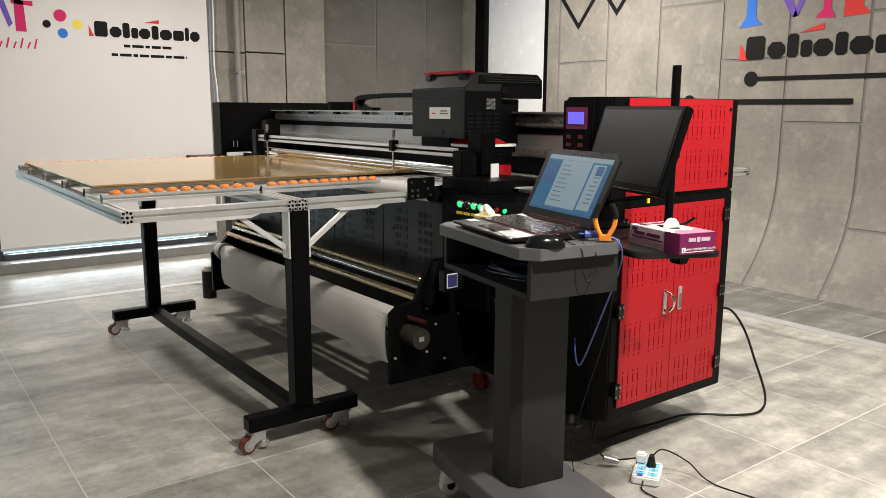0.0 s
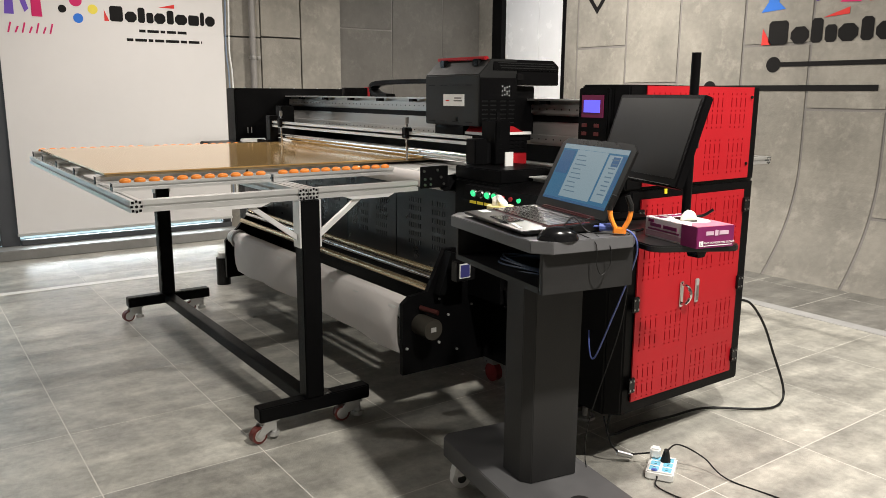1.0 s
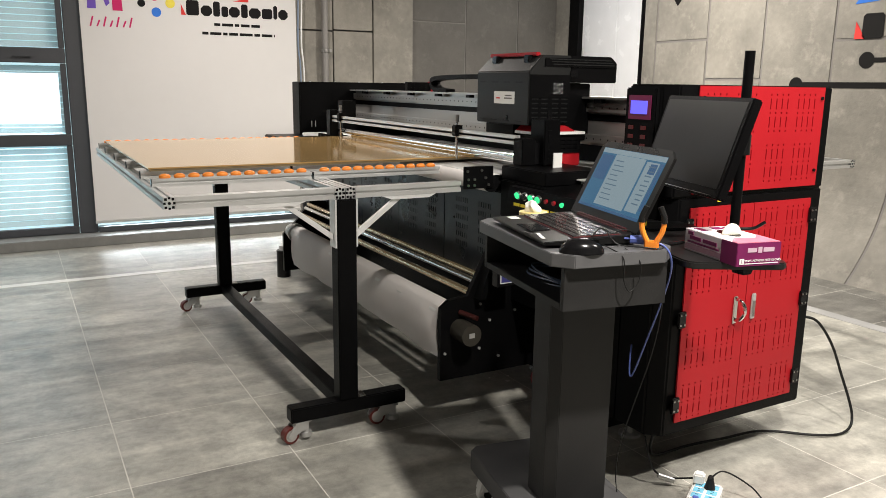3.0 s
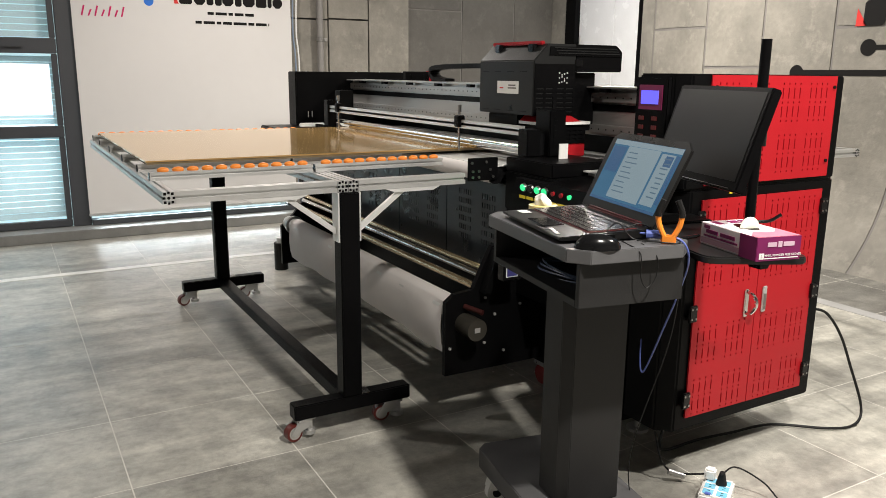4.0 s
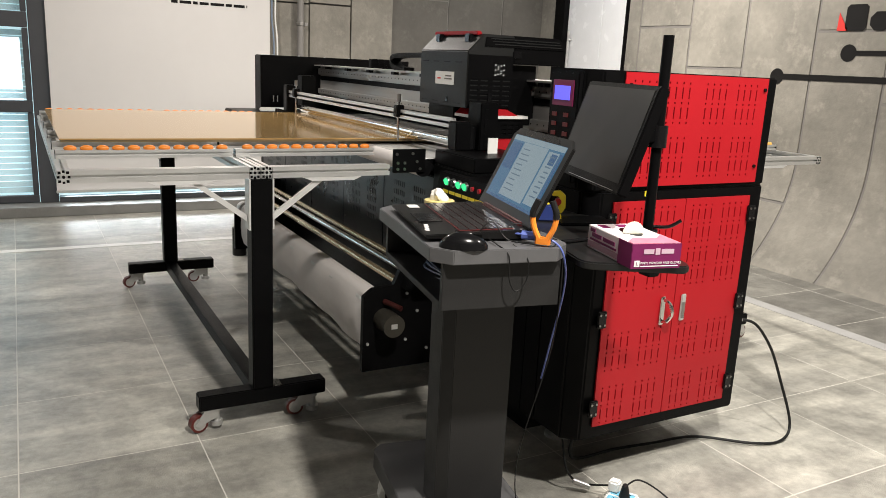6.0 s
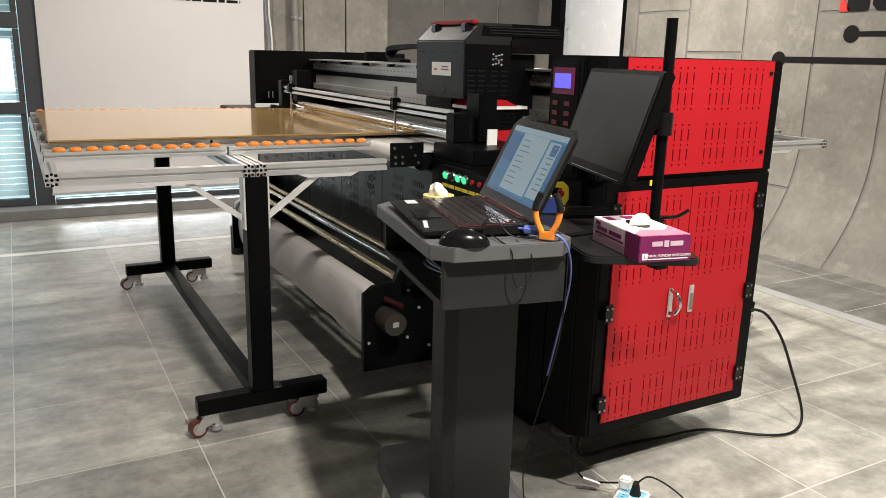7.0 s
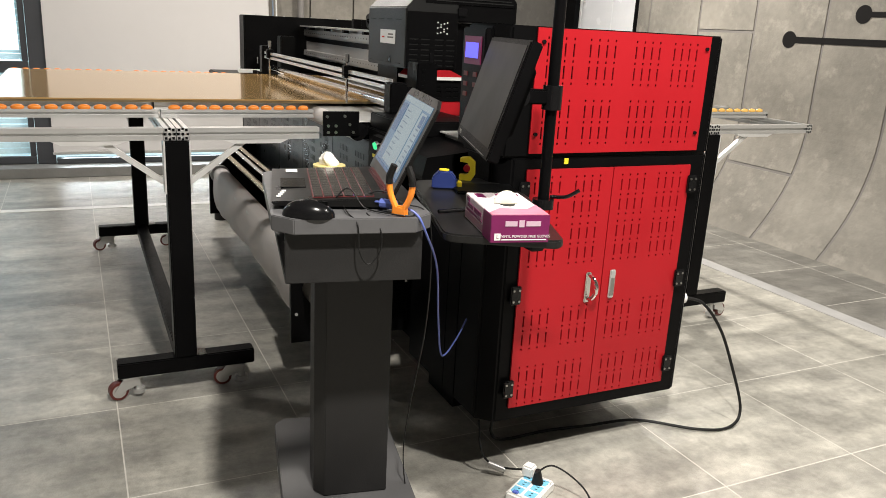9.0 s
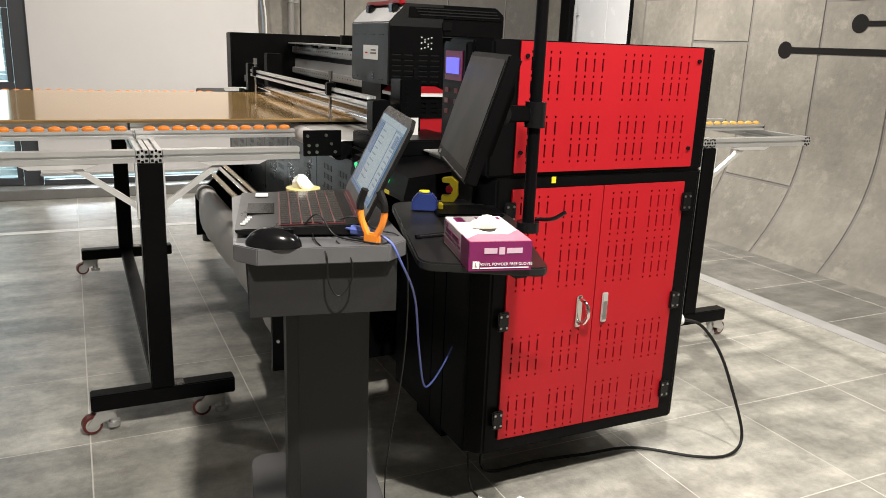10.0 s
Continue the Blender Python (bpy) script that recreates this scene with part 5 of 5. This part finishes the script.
part("plug", tube(rel([(-0.63, -0.29, 1.022), (-0.605, -0.32, 1.02)]), 0.009, n=1), mat("blue_plug", (0.03, 0.06, 0.4), 0.35), uc, "blue plug")
part("lead", tube(rel([(-0.62, -0.30, 1.02), (-0.575, -0.36, 1.022), (-0.53, -0.415, 1.012), (-0.5, -0.42, 0.96), (-0.43, -0.335, 0.85), (-0.36, -0.21, 0.67), (-0.29, -0.09, 0.51), (-0.234, -0.013, 0.462), (-0.15, 0.08, 0.47), (-0.09, 0.14, 0.5)]), 0.0027), BLUE, uc, smooth=True)
part("ferrite", tube(rel([(-0.585, -0.35, 1.022), (-0.56, -0.378, 1.022)]), 0.011, n=1), BLUE, uc)
for pts, r in (([(-0.72, -0.34, 1.03), (-0.69, -0.30, 1.012), (-0.65, -0.31, 1.05), (-0.62, -0.34, 1.01), (-0.58, -0.40, 1.008), (-0.54, -0.42, 1.006), (-0.52, -0.39, 1.008), (-0.56, -0.33, 1.012), (-0.6, -0.3, 1.02)], 0.0018),
               ([(-0.66, -0.30, 1.012), (-0.67, -0.37, 1.008), (-0.66, -0.41, 0.99), (-0.655, -0.412, 0.93), (-0.635, -0.415, 0.9), (-0.61, -0.42, 0.93), (-0.61, -0.415, 0.98), (-0.63, -0.38, 1.008)], 0.0016),
               ([(-0.62, -0.29, 1.02), (-0.57, -0.31, 1.04), (-0.52, -0.33, 1.012), (-0.48, -0.36, 1.0), (-0.46, -0.36, 0.93), (-0.45, -0.33, 0.7), (-0.44, -0.2, 0.3), (-0.42, -0.22, 0.1), (-0.4, -0.34, 0.006), (-0.42, -0.6, 0.004)], 0.0018)):
    solo("thin_cable", tube(pts, r, seg=6), RUBBER, "thin black cable tangled on the lectern", "cable", smooth=True)
coil = bmesh.new()
for k in range(4):
    tube([(-0.62 + 0.09 * math.cos(a) * (1 - 0.06 * k), -0.13 + 0.16 * math.sin(a) * (1 - 0.05 * k), 0.866 + 0.007 * k + 0.006 * math.sin(2 * a + k)) for a in [2 * math.pi * i / 14 for i in range(15)]], 0.003, coil, 6, 4)
solo("coiled_cable", coil, mat("blue_grey_lead", (0.08, 0.12, 0.2), 0.4), "coiled blue-grey cable lying in the lectern compartment", "cable", smooth=True)

ps = thing("power_strip", "white and blue power strip with a plug on the floor", "power strip", (0.02, -0.155, 0.0), 32)
part("case", box(-0.075, 0.075, -0.05, 0.05, 0.0, 0.035, 0.006), WHITE, ps)
SOCK = mat("pale_blue_plastic", (0.2, 0.55, 0.75), 0.4)
for i in range(3):
    for j in range(2):
        s = part("socket", box(-0.06 + i * 0.042, -0.028 + i * 0.042, -0.04 + j * 0.045, -0.006 + j * 0.045, 0.0352, 0.0365), SOCK, ps, "pale blue socket")
        for dx in (-0.007, 0.007):
            part("pin_hole", box(-0.0455 + i * 0.042 + dx, -0.0425 + i * 0.042 + dx, -0.028 + j * 0.045, -0.019 + j * 0.045, 0.0365, 0.037), BLACK, s)
part("switch", box(-0.07, -0.055, 0.01, 0.03, 0.0352, 0.041, 0.002), mat("blue_switch", (0.1, 0.15, 0.5), 0.4), ps)
part("black_plug", cyl((0.028, -0.01, 0.036), (0.02, -0.012, 0.085), 0.019, seg=16, r2=0.009), RUBBER, ps, "black mains plug", smooth=True)
part("white_adapter", box(0.03, 0.07, 0.012, 0.05, 0.036, 0.075, 0.006), WHITE, ps, "white cube adapter")
solo("floor_cable", tube([(0.03, -0.16, 0.082), (0.09, -0.17, 0.1), (0.15, -0.24, 0.06), (0.17, -0.34, 0.006), (0.2, -0.6, 0.005), (0.05, -0.9, 0.005)], 0.003), RUBBER, "black flex trailing from the power strip", "cable", smooth=True)
solo("floor_cable", tube([(-0.05, -0.19, 0.02), (-0.09, -0.24, 0.006), (-0.05, -0.45, 0.005), (0.1, -0.8, 0.005)], 0.003), RUBBER, "black flex trailing from the power strip", "cable", smooth=True)
solo("lead_cable", tube([(0.06, -0.1, 0.05), (0.0, -0.03, 0.03), (-0.03, 0.0, 0.03), (-0.06, 0.03, 0.07), (-0.05, 0.08, 0.16)], 0.0035), RUBBER, "short dark lead rising into the printer cabinet", "cable", smooth=True)
solo("connector", cyl((-0.045, 0.008, 0.035), (0.0, -0.028, 0.02), 0.011), ZINC, "metal cable connector on the floor", "connector", smooth=True)
solo("mains_cable", tube([(0.02, 0.1, 0.175), (0.03, 0.13, 0.07), (0.1, 0.16, 0.014), (0.28, 0.17, 0.008), (0.45, 0.15, 0.008), (0.652, 0.117, 0.012), (0.83, -0.02, 0.012), (0.96, -0.05, 0.012), (1.025, -0.03, 0.07), (0.99, 0.02, 0.246), (0.93, 0.04, 0.38), (0.85, 0.06, 0.48), (0.78, 0.08, 0.505), (0.74, 0.09, 0.505)], 0.0056, n=14), RUBBER, "thick black mains cable looping from cabinet to floor", "cable", smooth=True)
solo("mains_inlet", cyl((0.7355, 0.09, 0.505), (0.775, 0.085, 0.505), 0.02), WHITE, "white mains inlet plug on the cabinet side", "plug", smooth=True)
bt = thing("ink_bottle", "black ink bottle with a white cap on the floor", "bottle", (-0.3, 3.62, 0))
part("body", cyl((0, 0, 0), (0, 0, 0.2), 0.05, seg=24), BLACK_GLOSS, bt, smooth=True)
part("cap", cyl((0, 0, 0.2001), (0, 0, 0.235), 0.03, seg=20), WHITE, bt, smooth=True)

# crumbs of white paper on the floor under the take-up
rng = random.Random(7)
for k in range(6):
    x, y = 0.06 + rng.uniform(-0.1, 0.1), 1.2 + rng.uniform(-0.14, 0.12)
    w = rng.uniform(0.006, 0.016)
    solo("paper_scrap", prism([(-w, -w * 0.5), (w * 0.8, -w * 0.7), (w, w * 0.4), (-w * 0.3, w * 0.8)], 0.0002, 0.0016, "z"), PAPER, "small torn scrap of white paper on the floor", "paper scrap", group="paper scraps under the printer", at=pose(x, y, 0, 0, 0, rng.uniform(0, 360)))

# ---------------------------------------------------------------- floor tiles
tile_bm = bmesh.new()
g, s = 0.0023, 0.6
for z, e in ((-0.0028, g), (-0.0006, g), (0.0, g + 0.0008)):
    for x, y in ((e, e), (s - e, e), (s - e, s - e), (e, s - e)):
        tile_bm.verts.new((x, y, z))
tile_bm.verts.ensure_lookup_table()
tv = tile_bm.verts
for k in (0, 4):
    for i in range(4):
        tile_bm.faces.new((tv[k + i], tv[k + (i + 1) % 4], tv[k + 4 + (i + 1) % 4], tv[k + 4 + i]))
tile_bm.faces.new(tv[8:12])
tile_me = mesh_of("tile", tile_bm.copy(), TILE)
border_me = mesh_of("border_tile", tile_bm, TILE_DARK)
i0, j0 = -5, -9
for i in range(i0, 8):
    for j in range(j0, 8):
        x, y = -1.135 + 0.6 * i, 0.86 + 0.6 * j
        if x > 3.4 or y > 5.4 or x + 0.6 < X0 or y + 0.6 < Y0:
            continue
        # past the inlay strip the border is laid in darker tiles
        border = i >= 6
        t = new("border_tile" if border else "tile", border_me if border else tile_me)
        t.parent = floor
        t.location = (x + (0.08 if border else 0), y, 0)
        if i == 6:
            t = new("tile", tile_me)
            t.parent = floor
            t.location, t.scale = (x, y, 0), (0.13, 1, 1)
